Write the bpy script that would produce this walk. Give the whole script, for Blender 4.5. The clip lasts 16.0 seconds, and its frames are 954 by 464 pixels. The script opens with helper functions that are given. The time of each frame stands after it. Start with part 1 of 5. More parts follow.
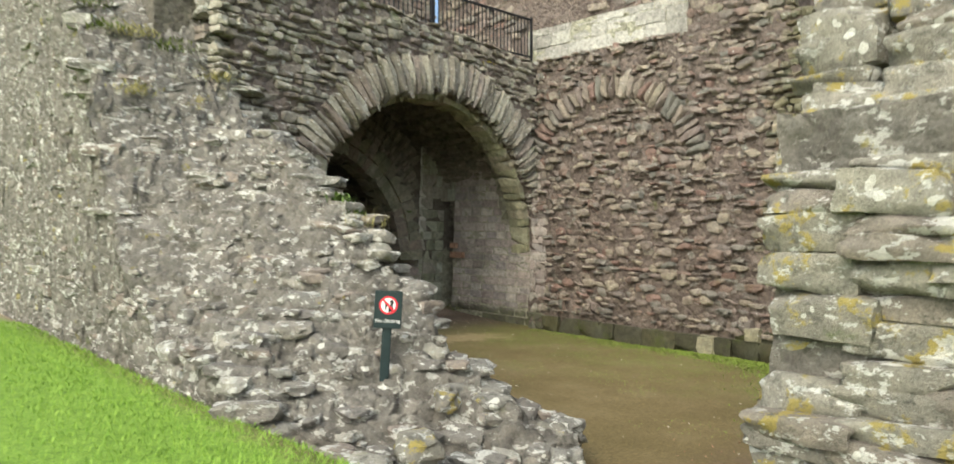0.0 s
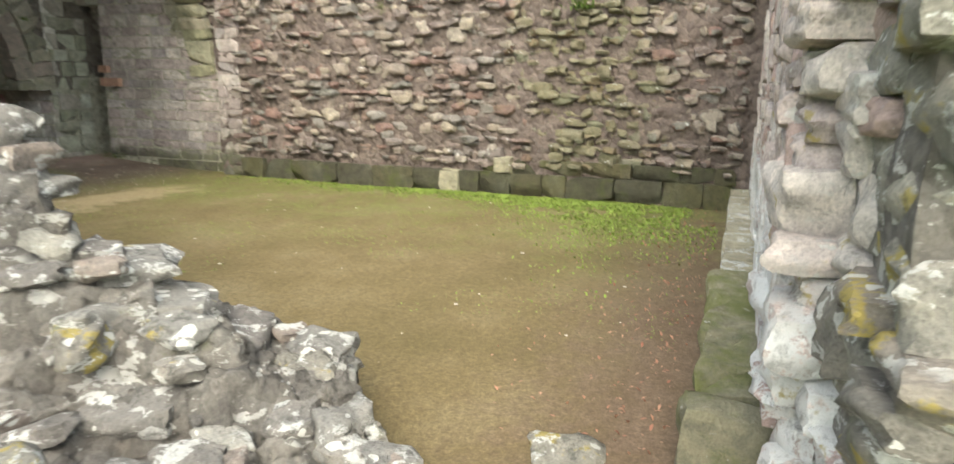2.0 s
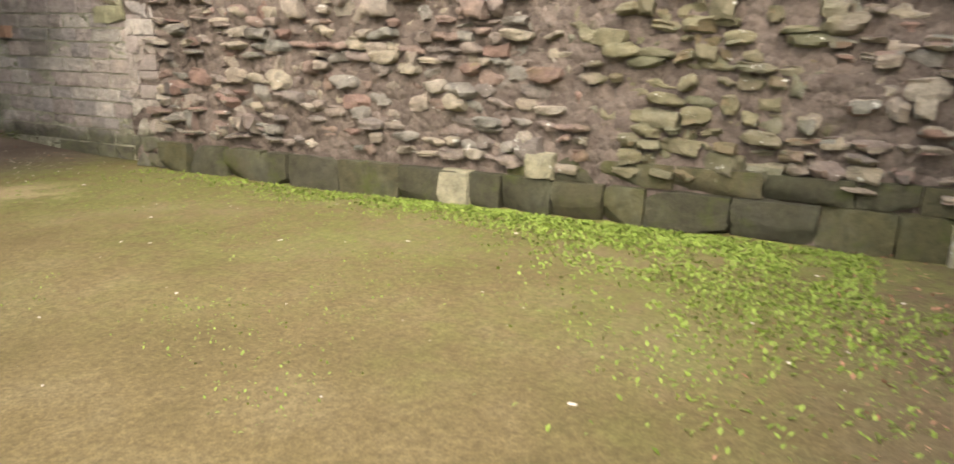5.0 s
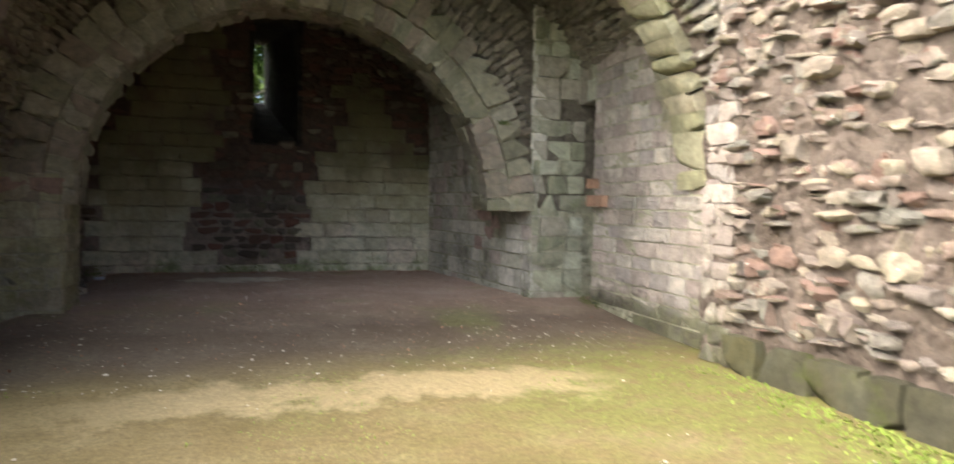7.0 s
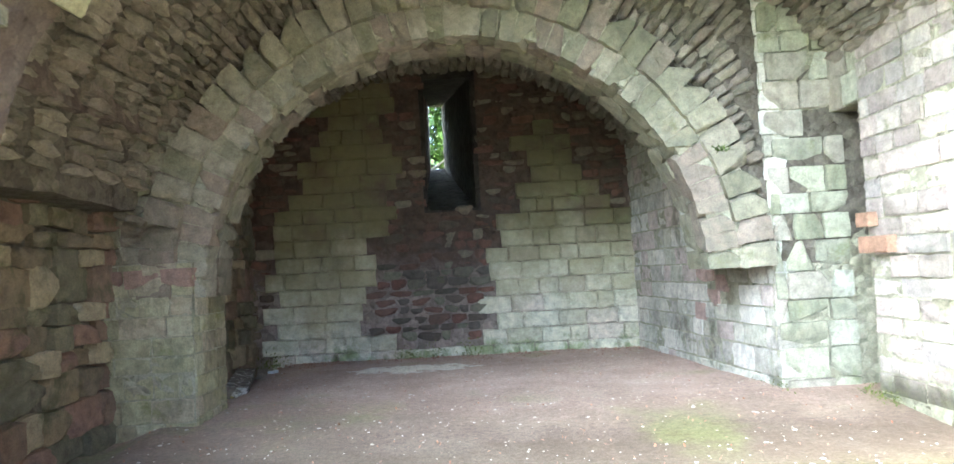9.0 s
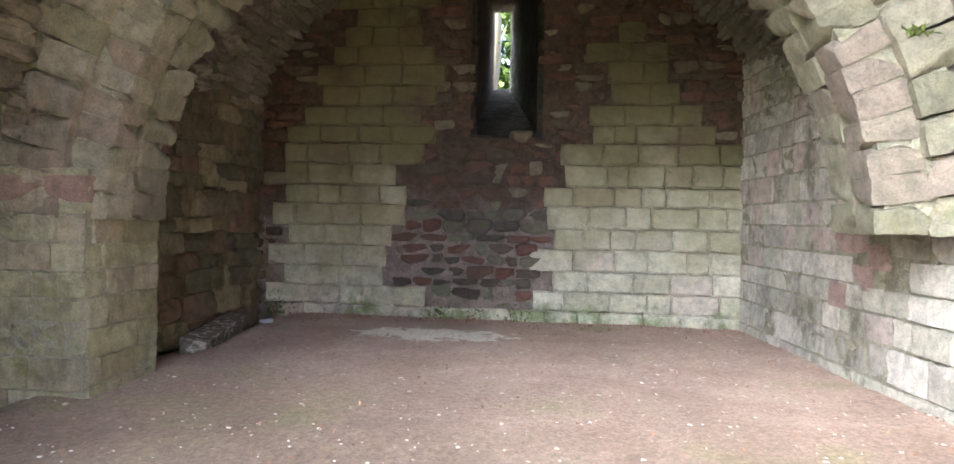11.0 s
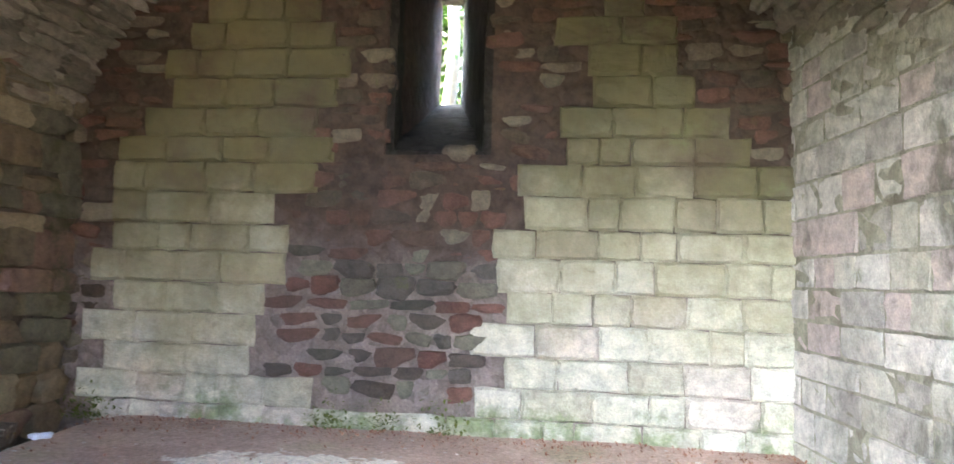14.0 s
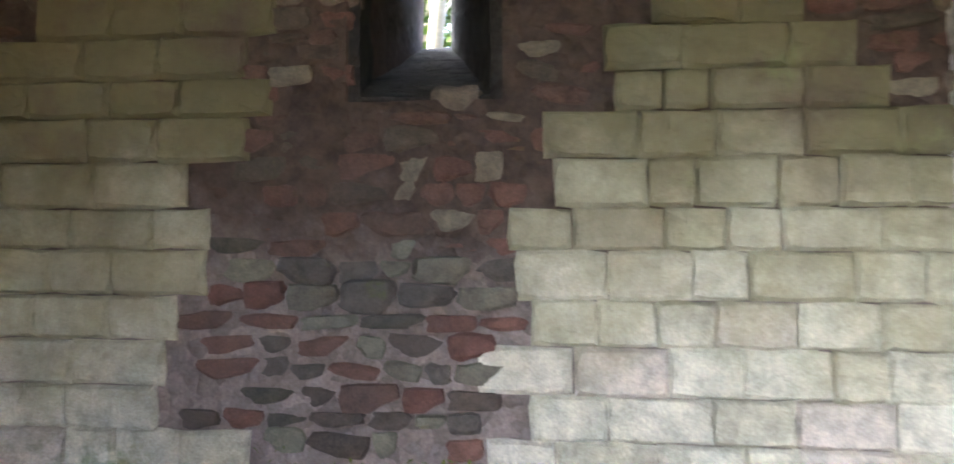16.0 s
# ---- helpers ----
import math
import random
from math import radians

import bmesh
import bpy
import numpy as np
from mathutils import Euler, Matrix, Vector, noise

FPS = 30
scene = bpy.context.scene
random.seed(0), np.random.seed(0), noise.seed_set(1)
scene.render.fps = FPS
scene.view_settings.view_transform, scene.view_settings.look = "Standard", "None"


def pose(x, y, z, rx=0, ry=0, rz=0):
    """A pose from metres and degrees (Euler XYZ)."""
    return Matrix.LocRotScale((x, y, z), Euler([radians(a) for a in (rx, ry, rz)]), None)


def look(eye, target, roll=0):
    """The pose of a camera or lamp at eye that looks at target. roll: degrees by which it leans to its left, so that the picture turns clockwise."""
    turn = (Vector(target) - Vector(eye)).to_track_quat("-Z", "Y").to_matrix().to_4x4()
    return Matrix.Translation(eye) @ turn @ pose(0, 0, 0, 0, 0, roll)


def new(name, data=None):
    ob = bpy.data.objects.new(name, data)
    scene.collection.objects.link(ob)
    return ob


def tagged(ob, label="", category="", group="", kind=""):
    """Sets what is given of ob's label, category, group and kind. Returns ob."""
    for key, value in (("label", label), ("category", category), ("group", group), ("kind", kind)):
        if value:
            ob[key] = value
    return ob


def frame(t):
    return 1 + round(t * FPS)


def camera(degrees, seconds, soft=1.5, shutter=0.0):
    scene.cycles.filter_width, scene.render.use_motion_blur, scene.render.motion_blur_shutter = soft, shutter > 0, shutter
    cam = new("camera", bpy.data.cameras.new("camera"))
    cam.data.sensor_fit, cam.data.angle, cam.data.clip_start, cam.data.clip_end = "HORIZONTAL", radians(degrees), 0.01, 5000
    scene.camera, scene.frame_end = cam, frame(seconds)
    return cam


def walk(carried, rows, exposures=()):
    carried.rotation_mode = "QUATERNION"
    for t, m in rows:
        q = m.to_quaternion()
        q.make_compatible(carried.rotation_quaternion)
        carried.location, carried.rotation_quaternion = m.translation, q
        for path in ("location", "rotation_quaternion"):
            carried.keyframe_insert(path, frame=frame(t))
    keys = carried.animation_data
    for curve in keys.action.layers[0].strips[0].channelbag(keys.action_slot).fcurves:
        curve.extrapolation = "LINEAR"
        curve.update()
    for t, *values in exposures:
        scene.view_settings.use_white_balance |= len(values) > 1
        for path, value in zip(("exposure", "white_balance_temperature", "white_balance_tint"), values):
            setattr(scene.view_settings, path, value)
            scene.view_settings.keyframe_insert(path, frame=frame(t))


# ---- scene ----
cam = camera(68.65, 16.0, soft=1.5, shutter=0.3)
EXPOSURES = [(0.0, 1.2, 6650, -2), (1.0, 1.5, 6600, -1), (1.5, 1.65, 6500, 0), (2.5, 2.0, 6600, 0), (3.0, 2.03, 6600, 1), (3.7, 2.0, 6500, 0), (5.8, 1.85, 7250, 7), (6.5, 1.9, 7250, 7), (7.0, 2.8, 6800, 4), (7.5, 3.7, 6250, 1), (8.5, 4.9, 5800, -3), (9.2, 5.05, 5700, -2), (11.5, 5.15, 6650, 10), (12.0, 5.5, 6550, 11), (12.5, 5.65, 6450, 12), (13.0, 5.85, 6350, 11), (13.5, 6.0, 6300, 10), (14.0, 6.2, 6200, 8), (14.5, 5.9, 5950, 8), (15.0, 5.5, 5950, 7), (15.5, 5.55, 6100, 7), (16.0, 5.8, 6300, 10)]
PATH = [
    (0.0, 0.001, -0.000, 1.945, 90.63, -1.77, -44.66),
    (0.5, 0.616, 0.533, 1.971, 86.40, 0.44, -47.61),
    (1.0, 1.108, 0.974, 1.890, 84.59, 0.33, -53.51),
    (1.5, 1.580, 1.453, 1.726, 84.06, 0.13, -62.71),
    (2.0, 2.102, 1.953, 1.656, 77.78, -0.74, -69.42),
    (2.5, 2.618, 2.306, 1.549, 75.54, 0.92, -78.40),
    (3.0, 3.262, 2.578, 1.458, 73.46, 0.30, -83.35),
    (3.5, 3.859, 2.710, 1.365, 76.83, 2.82, -86.84),
    (6.0, 7.089, 3.687, 1.424, 77.76, -1.78, -45.20),
    (6.5, 7.446, 4.038, 1.477, 82.85, 0.18, -34.61),
    (7.0, 7.773, 4.514, 1.478, 87.70, -0.99, -17.55),
    (7.5, 8.019, 5.052, 1.520, 91.91, -1.31, -11.08),
    (8.0, 8.204, 5.533, 1.520, 94.57, -0.15, -5.29),
    (8.5, 8.361, 6.037, 1.491, 94.29, -0.07, -0.37),
    (9.0, 8.487, 6.607, 1.504, 93.18, 3.17, 0.05),
    (11.5, 9.112, 9.564, 1.424, 88.82, -0.44, 9.74),
    (12.0, 9.179, 9.978, 1.453, 90.76, 1.24, 11.34),
    (12.5, 9.184, 10.644, 1.439, 89.18, 1.92, 9.23),
    (13.0, 9.149, 11.092, 1.487, 91.09, -1.16, 9.58),
    (13.5, 9.111, 11.805, 1.463, 94.61, -1.16, 9.30),
    (14.0, 9.225, 12.208, 1.428, 93.96, -1.68, 6.91),
    (14.5, 9.237, 12.767, 1.343, 92.52, 2.88, 0.61),
    (15.0, 9.163, 13.301, 1.450, 90.77, 0.25, -1.64),
    (15.5, 9.016, 13.664, 1.459, 91.27, 1.65, -0.99),
    (16.0, 8.866, 14.059, 1.579, 92.07, -0.25, 5.80),
]
walk(cam, [(t, pose(*p)) for t, *p in PATH], EXPOSURES)

# ---------------------------------------------------------------- light
world = bpy.data.worlds.new("overcast_sky")
scene.world = world
world.use_nodes = True
wn = world.node_tree
sky = wn.nodes.new("ShaderNodeTexSky")
sky.sky_type, sky.sun_disc = "NISHITA", False
sky.sun_elevation, sky.sun_rotation = radians(42), radians(256)
sky.dust_density, sky.air_density, sky.ozone_density = 4.0, 0.7, 0.6
wn.links.new(sky.outputs[0], wn.nodes["Background"].inputs[0])
wn.nodes["Background"].inputs[1].default_value = 0.15
sun_data = bpy.data.lights.new("sun", "SUN")
sun_data.energy, sun_data.angle, sun_data.color = 1.5, radians(130), (1.0, 0.975, 0.93)
sun = new("sun", sun_data)
sun.matrix_world = look((0, 0, 18), (17, 4.2, 0))

# ---------------------------------------------------------------- materials


def shader(name, rough=0.9):
    m = bpy.data.materials.new(name)
    m.use_nodes = True
    nt = m.node_tree
    b = nt.nodes["Principled BSDF"]
    b.inputs["Roughness"].default_value = rough
    b.inputs["Specular IOR Level"].default_value = 0.25
    return m, nt, b


def nz(nt, scale, detail=6.0, rough=0.6, vec=None, stretch=None):
    """Noise at a world scale (per metre)."""
    t = nt.nodes.new("ShaderNodeTexNoise")
    t.inputs["Scale"].default_value, t.inputs["Detail"].default_value, t.inputs["Roughness"].default_value = scale, detail, rough
    if vec is None:
        vec = nt.nodes.new("ShaderNodeNewGeometry").outputs["Position"]
    if stretch:
        mp = nt.nodes.new("ShaderNodeMapping")
        mp.inputs["Scale"].default_value = stretch
        nt.links.new(vec, mp.inputs[0])
        vec = mp.outputs[0]
    nt.links.new(vec, t.inputs["Vector"])
    return t.outputs[0]


def ramp(nt, fac, stops, mode="LINEAR"):
    r = nt.nodes.new("ShaderNodeValToRGB")
    r.color_ramp.interpolation = mode
    e = r.color_ramp.elements
    while len(e) < len(stops):
        e.new(0.5)
    for s, (p, c) in zip(e, stops):
        s.position, s.color = p, (*c, 1) if len(c) == 3 else c
    nt.links.new(fac, r.inputs[0])
    return r.outputs[0]


def mixc(nt, fac, a, b, mode="MIX"):
    m = nt.nodes.new("ShaderNodeMix")
    m.data_type, m.blend_type = "RGBA", mode
    for sock, v in ((m.inputs[0], fac), (m.inputs[6], a), (m.inputs[7], b)):
        if isinstance(v, (int, float)):
            sock.default_value = v
        elif isinstance(v, tuple):
            sock.default_value = (*v, 1)
        else:
            nt.links.new(v, sock)
    return m.outputs[2]


def mth(nt, op, a, b=0.0, clamp=False):
    m = nt.nodes.new("ShaderNodeMath")
    m.operation, m.use_clamp = op, clamp
    for sock, v in zip(m.inputs, (a, b)):
        if isinstance(v, (int, float)):
            sock.default_value = v
        else:
            nt.links.new(v, sock)
    return m.outputs[0]


def step(nt, v, lo, hi):
    m = nt.nodes.new("ShaderNodeMapRange")
    m.interpolation_type = "SMOOTHSTEP"
    m.inputs["From Min"].default_value, m.inputs["From Max"].default_value = lo, hi
    nt.links.new(v, m.inputs["Value"])
    return m.outputs[0]


def xyz(nt):
    s = nt.nodes.new("ShaderNodeSeparateXYZ")
    nt.links.new(nt.nodes.new("ShaderNodeNewGeometry").outputs["Position"], s.inputs[0])
    return s.outputs


def relief(nt, b, height, strength=0.6, dist=0.02):
    bp = nt.nodes.new("ShaderNodeBump")
    bp.inputs["Strength"].default_value, bp.inputs["Distance"].default_value = strength, dist
    nt.links.new(height, bp.inputs["Height"])
    nt.links.new(bp.outputs[0], b.inputs["Normal"])


def stone_mat(name, palette, island=False, lichen=0.0, yellow=0.0, moss=0.0, moss_col=(0.10, 0.13, 0.035), damp=None, chalk=0.0, chalk_z=None, streak_y=None, algae_and_shade=False, grain=1.0, stain=0.0):
    """Weathered stone. palette: colours picked per stone; lichen, yellow, moss, chalk: how much of each growth covers it; damp: height below which it is dark and mossy."""
    m, nt, b = shader(name, 0.92)
    if island:
        rnd = nt.nodes.new("ShaderNodeNewGeometry").outputs["Random Per Island"]
    else:
        rnd = nt.nodes.new("ShaderNodeObjectInfo").outputs["Random"]
    n = len(palette)
    col = ramp(nt, rnd, [(i / n, c) for i, c in enumerate(palette)], "CONSTANT")
    big = nz(nt, 1.3, 5)
    mid = nz(nt, 9, 8, 0.7)
    fine = nz(nt, 70, 6, 0.7)
    col = mixc(nt, 0.75, col, ramp(nt, mid, [(0.25, (0.36, 0.36, 0.38)), (0.5, (0.95, 0.95, 0.95)), (0.75, (1.5, 1.45, 1.4))]), "MULTIPLY")
    col = mixc(nt, 0.6, col, ramp(nt, fine, [(0.3, (0.55, 0.55, 0.55)), (0.7, (1.35, 1.35, 1.35))]), "MULTIPLY")
    col = mixc(nt, mth(nt, "MULTIPLY", step(nt, big, 0.48, 0.68), 0.5), col, mixc(nt, 0.5, col, (0.10, 0.095, 0.085)))
    if chalk:
        lime = step(nt, nz(nt, 5.5, 9, 0.78), 0.62 - 0.2 * chalk, 0.67 - 0.2 * chalk)
        if chalk_z:
            zz = mth(nt, "ADD", xyz(nt)[2], mth(nt, "MULTIPLY", mth(nt, "SUBTRACT", mid, 0.5), 0.5))
            lime = mth(nt, "MULTIPLY", lime, mth(nt, "SUBTRACT", 1.0, step(nt, zz, chalk_z - 0.15, chalk_z + 0.15)))
        col = mixc(nt, mth(nt, "MULTIPLY", lime, 0.85), col, (0.70, 0.71, 0.69))
    if algae_and_shade:
        # ragged brown and olive growth on the upper stones, with upper shade painted in
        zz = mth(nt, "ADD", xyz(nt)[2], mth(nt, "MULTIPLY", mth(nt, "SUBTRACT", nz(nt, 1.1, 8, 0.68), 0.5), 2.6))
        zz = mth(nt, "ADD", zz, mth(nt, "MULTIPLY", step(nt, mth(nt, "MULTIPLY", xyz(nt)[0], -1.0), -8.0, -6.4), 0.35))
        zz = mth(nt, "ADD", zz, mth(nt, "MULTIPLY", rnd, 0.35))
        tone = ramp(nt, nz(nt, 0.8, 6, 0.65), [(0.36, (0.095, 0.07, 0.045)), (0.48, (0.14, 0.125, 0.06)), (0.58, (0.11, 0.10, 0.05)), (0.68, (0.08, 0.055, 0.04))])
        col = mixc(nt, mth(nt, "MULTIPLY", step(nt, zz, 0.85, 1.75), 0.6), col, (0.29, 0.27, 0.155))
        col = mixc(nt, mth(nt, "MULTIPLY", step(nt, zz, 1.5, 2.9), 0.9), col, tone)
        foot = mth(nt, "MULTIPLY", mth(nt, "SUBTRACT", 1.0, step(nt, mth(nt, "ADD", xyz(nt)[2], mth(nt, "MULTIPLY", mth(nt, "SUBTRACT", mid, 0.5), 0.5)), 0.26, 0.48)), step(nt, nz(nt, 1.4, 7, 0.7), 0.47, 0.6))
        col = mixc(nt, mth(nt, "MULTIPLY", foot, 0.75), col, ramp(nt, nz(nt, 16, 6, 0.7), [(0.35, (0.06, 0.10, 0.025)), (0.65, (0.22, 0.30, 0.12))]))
    if stain:
        # black and green seepage with ragged edges
        wet = step(nt, nz(nt, 1.1, 9, 0.72, stretch=(1.0, 1.0, 0.55)), 0.5, 0.62)
        col = mixc(nt, mth(nt, "MULTIPLY", wet, stain), col, ramp(nt, nz(nt, 5, 6), [(0.35, (0.06, 0.065, 0.05)), (0.6, (0.13, 0.135, 0.09))]))
    if streak_y:
        yy = mth(nt, "ADD", xyz(nt)[1], mth(nt, "MULTIPLY", mth(nt, "SUBTRACT", nz(nt, 1.5, 6), 0.5), 2.5))
        wet = mth(nt, "MULTIPLY", step(nt, yy, streak_y[0] - 0.4, streak_y[0] + 0.3), mth(nt, "SUBTRACT", 1.0, step(nt, yy, streak_y[1] - 0.3, streak_y[1] + 0.4)))
        col = mixc(nt, mth(nt, "MULTIPLY", wet, 0.5), col, (0.12, 0.125, 0.045))
    if moss:
        col = mixc(nt, mth(nt, "MULTIPLY", step(nt, nz(nt, 2.1, 7, 0.7), 0.66 - 0.3 * moss, 0.8 - 0.25 * moss), 0.8), col, moss_col)
    if yellow:
        col = mixc(nt, mth(nt, "MULTIPLY", step(nt, nz(nt, 4.5, 7, 0.65), 0.72 - 0.15 * yellow, 0.78 - 0.15 * yellow), 0.8), col, (0.34, 0.27, 0.06))
    if lichen:
        v = nt.nodes.new("ShaderNodeTexVoronoi")
        v.inputs["Scale"].default_value = 9.0
        v.inputs["Randomness"].default_value = 1.0
        geo = nt.nodes.new("ShaderNodeNewGeometry").outputs["Position"]
        warp = mixc(nt, 0.06, geo, nz_col(nt, 14))
        nt.links.new(warp, v.inputs["Vector"])
        spot = mth(nt, "LESS_THAN", v.outputs["Distance"], mth(nt, "MULTIPLY", mth(nt, "SUBTRACT", nz(nt, 3.0, 3), 0.62 - 0.22 * lichen), 1.3))
        crust = mth(nt, "MULTIPLY", step(nt, nz(nt, 7.5, 8, 0.68, stretch=(1.0, 1.0, 1.7)), 0.67 - 0.13 * lichen, 0.69 - 0.13 * lichen), step(nt, nz(nt, 2.4, 4), 0.34, 0.5))
        col = mixc(nt, mth(nt, "MULTIPLY", crust, 0.8), col, ramp(nt, nz(nt, 40, 4), [(0.3, (0.45, 0.45, 0.42)), (0.7, (0.68, 0.67, 0.63))]))
        dark = step(nt, nz(nt, 11, 7, 0.75), 0.52, 0.66)
        col = mixc(nt, mth(nt, "MULTIPLY", dark, 0.2 + 0.55 * lichen), col, (0.075, 0.072, 0.062))
        col = mixc(nt, mth(nt, "MULTIPLY", spot, 0.8), col, (0.62, 0.61, 0.56))
    if damp is not None:
        z = xyz(nt)[2]
        edge = mth(nt, "ADD", z, mth(nt, "MULTIPLY", mth(nt, "SUBTRACT", nz(nt, 2.5, 6), 0.5), 0.5))
        col = mixc(nt, mth(nt, "MULTIPLY", mth(nt, "SUBTRACT", 1.0, step(nt, edge, damp - 0.12, damp + 0.12)), 0.8), col, ramp(nt, nz(nt, 6, 6), [(0.35, (0.03, 0.034, 0.02)), (0.6, (0.075, 0.085, 0.03))]))
    nt.links.new(col, b.inputs["Base Color"])
    h = mth(nt, "ADD", mth(nt, "MULTIPLY", mid, 1.0), mth(nt, "MULTIPLY", fine, 0.35))
    relief(nt, b, h, 1.0 * grain, 0.05)
    return m


def nz_col(nt, scale):
    t = nt.nodes.new("ShaderNodeTexNoise")
    t.inputs["Scale"].default_value = scale
    nt.links.new(nt.nodes.new("ShaderNodeNewGeometry").outputs["Position"], t.inputs["Vector"])
    return t.outputs["Color"]


def pair(name, palette, **kw):
    """The same stone for pieces that are objects and for pieces joined into one mesh."""
    return stone_mat(name, palette, False, **kw), stone_mat(name + "_heap", palette, True, **kw)


RUBBLE = ((0.216, 0.146, 0.125), (0.304, 0.266, 0.211), (0.200, 0.193, 0.172), (0.216, 0.177, 0.160), (0.256, 0.219, 0.187), (0.192, 0.166, 0.152), (0.288, 0.246, 0.207), (0.232, 0.173, 0.148), (0.216, 0.200, 0.179), (0.312, 0.277, 0.234), (0.240, 0.200, 0.176), (0.256, 0.219, 0.179))
RUIN = ((0.27, 0.25, 0.22), (0.22, 0.205, 0.185), (0.31, 0.29, 0.255), (0.19, 0.175, 0.16), (0.26, 0.22, 0.19), (0.34, 0.325, 0.285), (0.235, 0.225, 0.205))
ASHLAR = ((0.27, 0.28, 0.205), (0.44, 0.45, 0.38), (0.35, 0.325, 0.275), (0.38, 0.385, 0.30), (0.34, 0.345, 0.265), (0.41, 0.415, 0.34), (0.31, 0.315, 0.25), (0.36, 0.34, 0.29), (0.39, 0.40, 0.31))
BRICKW = ((0.50, 0.46, 0.43), (0.33, 0.285, 0.27), (0.42, 0.37, 0.34), (0.38, 0.33, 0.31), (0.46, 0.42, 0.385), (0.35, 0.32, 0.31), (0.44, 0.38, 0.35))
REDS = ((0.120, 0.073, 0.059), (0.162, 0.087, 0.069), (0.090, 0.073, 0.062), (0.145, 0.136, 0.105), (0.085, 0.080, 0.065), (0.180, 0.175, 0.134), (0.137, 0.070, 0.057), (0.107, 0.097, 0.085))
M_RUB = pair("pink_grey_rubble", RUBBLE, lichen=0.25, moss=0.15, streak_y=(3.2, 4.9))
M_RUIN = pair("lichened_ruin_stone", RUIN, lichen=1.0, yellow=0.55, moss=0.2, moss_col=(0.12, 0.12, 0.05))
M_FRONT = pair("grey_lichened_rubble", ((0.30, 0.27, 0.225), (0.38, 0.35, 0.29), (0.26, 0.235, 0.20), (0.34, 0.305, 0.255), (0.42, 0.395, 0.33), (0.29, 0.245, 0.215)), lichen=0.6, yellow=0.35, moss=0.25)
M_PIL = pair("weathered_pillar_stone", ((0.260, 0.244, 0.206), (0.227, 0.210, 0.181), (0.294, 0.277, 0.235), (0.252, 0.223, 0.189), (0.319, 0.302, 0.256)), lichen=0.9, yellow=1.1, moss=0.2)
M_SOUTH = pair("whitened_pink_stone", ((0.56, 0.47, 0.43), (0.64, 0.56, 0.51), (0.50, 0.43, 0.40), (0.66, 0.60, 0.55), (0.48, 0.36, 0.32), (0.60, 0.55, 0.50)), lichen=0.4, yellow=0.8, chalk=0.95, chalk_z=0.98)
M_PLINTH = pair("damp_mossy_plinth", ((0.075, 0.07, 0.042), (0.10, 0.09, 0.052), (0.06, 0.058, 0.038), (0.085, 0.08, 0.042)), moss=0.5, moss_col=(0.07, 0.085, 0.022), stain=0.7)
M_LEDGE = pair("mossy_ledge_stone", ((0.24, 0.225, 0.15), (0.28, 0.26, 0.18), (0.20, 0.19, 0.13)), moss=0.85, moss_col=(0.13, 0.145, 0.04), lichen=0.3, stain=0.35)
M_ASH = pair("pale_green_ashlar", ASHLAR, moss=0.3, moss_col=(0.15, 0.17, 0.085), stain=0.5)
M_END = pair("stained_shaded_ashlar", ((0.522, 0.513, 0.414), (0.612, 0.594, 0.504), (0.477, 0.459, 0.360), (0.567, 0.558, 0.459), (0.522, 0.477, 0.414), (0.585, 0.576, 0.477)), moss=0.2, moss_col=(0.19, 0.205, 0.10), algae_and_shade=True, stain=0.2)
M_ARCH = pair("pale_arch_stone", ((0.22, 0.215, 0.16), (0.30, 0.285, 0.22), (0.25, 0.22, 0.18), (0.28, 0.27, 0.205), (0.24, 0.235, 0.17), (0.32, 0.30, 0.24), (0.26, 0.22, 0.185)), moss=0.3, moss_col=(0.15, 0.155, 0.075), stain=0.4)
M_PIER = pair("yellow_green_pier_stone", ((0.36, 0.35, 0.23), (0.42, 0.405, 0.29), (0.31, 0.29, 0.20), (0.38, 0.37, 0.25), (0.40, 0.36, 0.27)), moss=0.35, moss_col=(0.17, 0.185, 0.075), stain=0.5)
M_BRICK = pair("whitewashed_squared_stone", BRICKW, moss=0.12, damp=0.35, stain=0.3)
M_RED = pair("dark_red_sandstone", REDS, moss=0.2)
M_SIDE = pair("pale_side_ashlar", ((0.50, 0.49, 0.44), (0.60, 0.58, 0.53), (0.42, 0.40, 0.36), (0.54, 0.53, 0.46), (0.46, 0.45, 0.38), (0.50, 0.43, 0.40), (0.62, 0.60, 0.55)), moss=0.25, moss_col=(0.19, 0.21, 0.12), stain=0.75)
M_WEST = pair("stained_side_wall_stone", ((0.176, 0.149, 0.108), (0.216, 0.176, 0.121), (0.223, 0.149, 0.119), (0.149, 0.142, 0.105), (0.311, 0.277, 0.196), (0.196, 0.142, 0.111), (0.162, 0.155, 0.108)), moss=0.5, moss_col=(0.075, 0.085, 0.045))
M_VAULT = pair("grey_brown_vault_stone", ((0.243, 0.223, 0.182), (0.189, 0.173, 0.142), (0.297, 0.270, 0.223), (0.216, 0.189, 0.159)), moss=0.2)
M_ORANGE = stone_mat("orange_brick", ((0.36, 0.22, 0.155),))


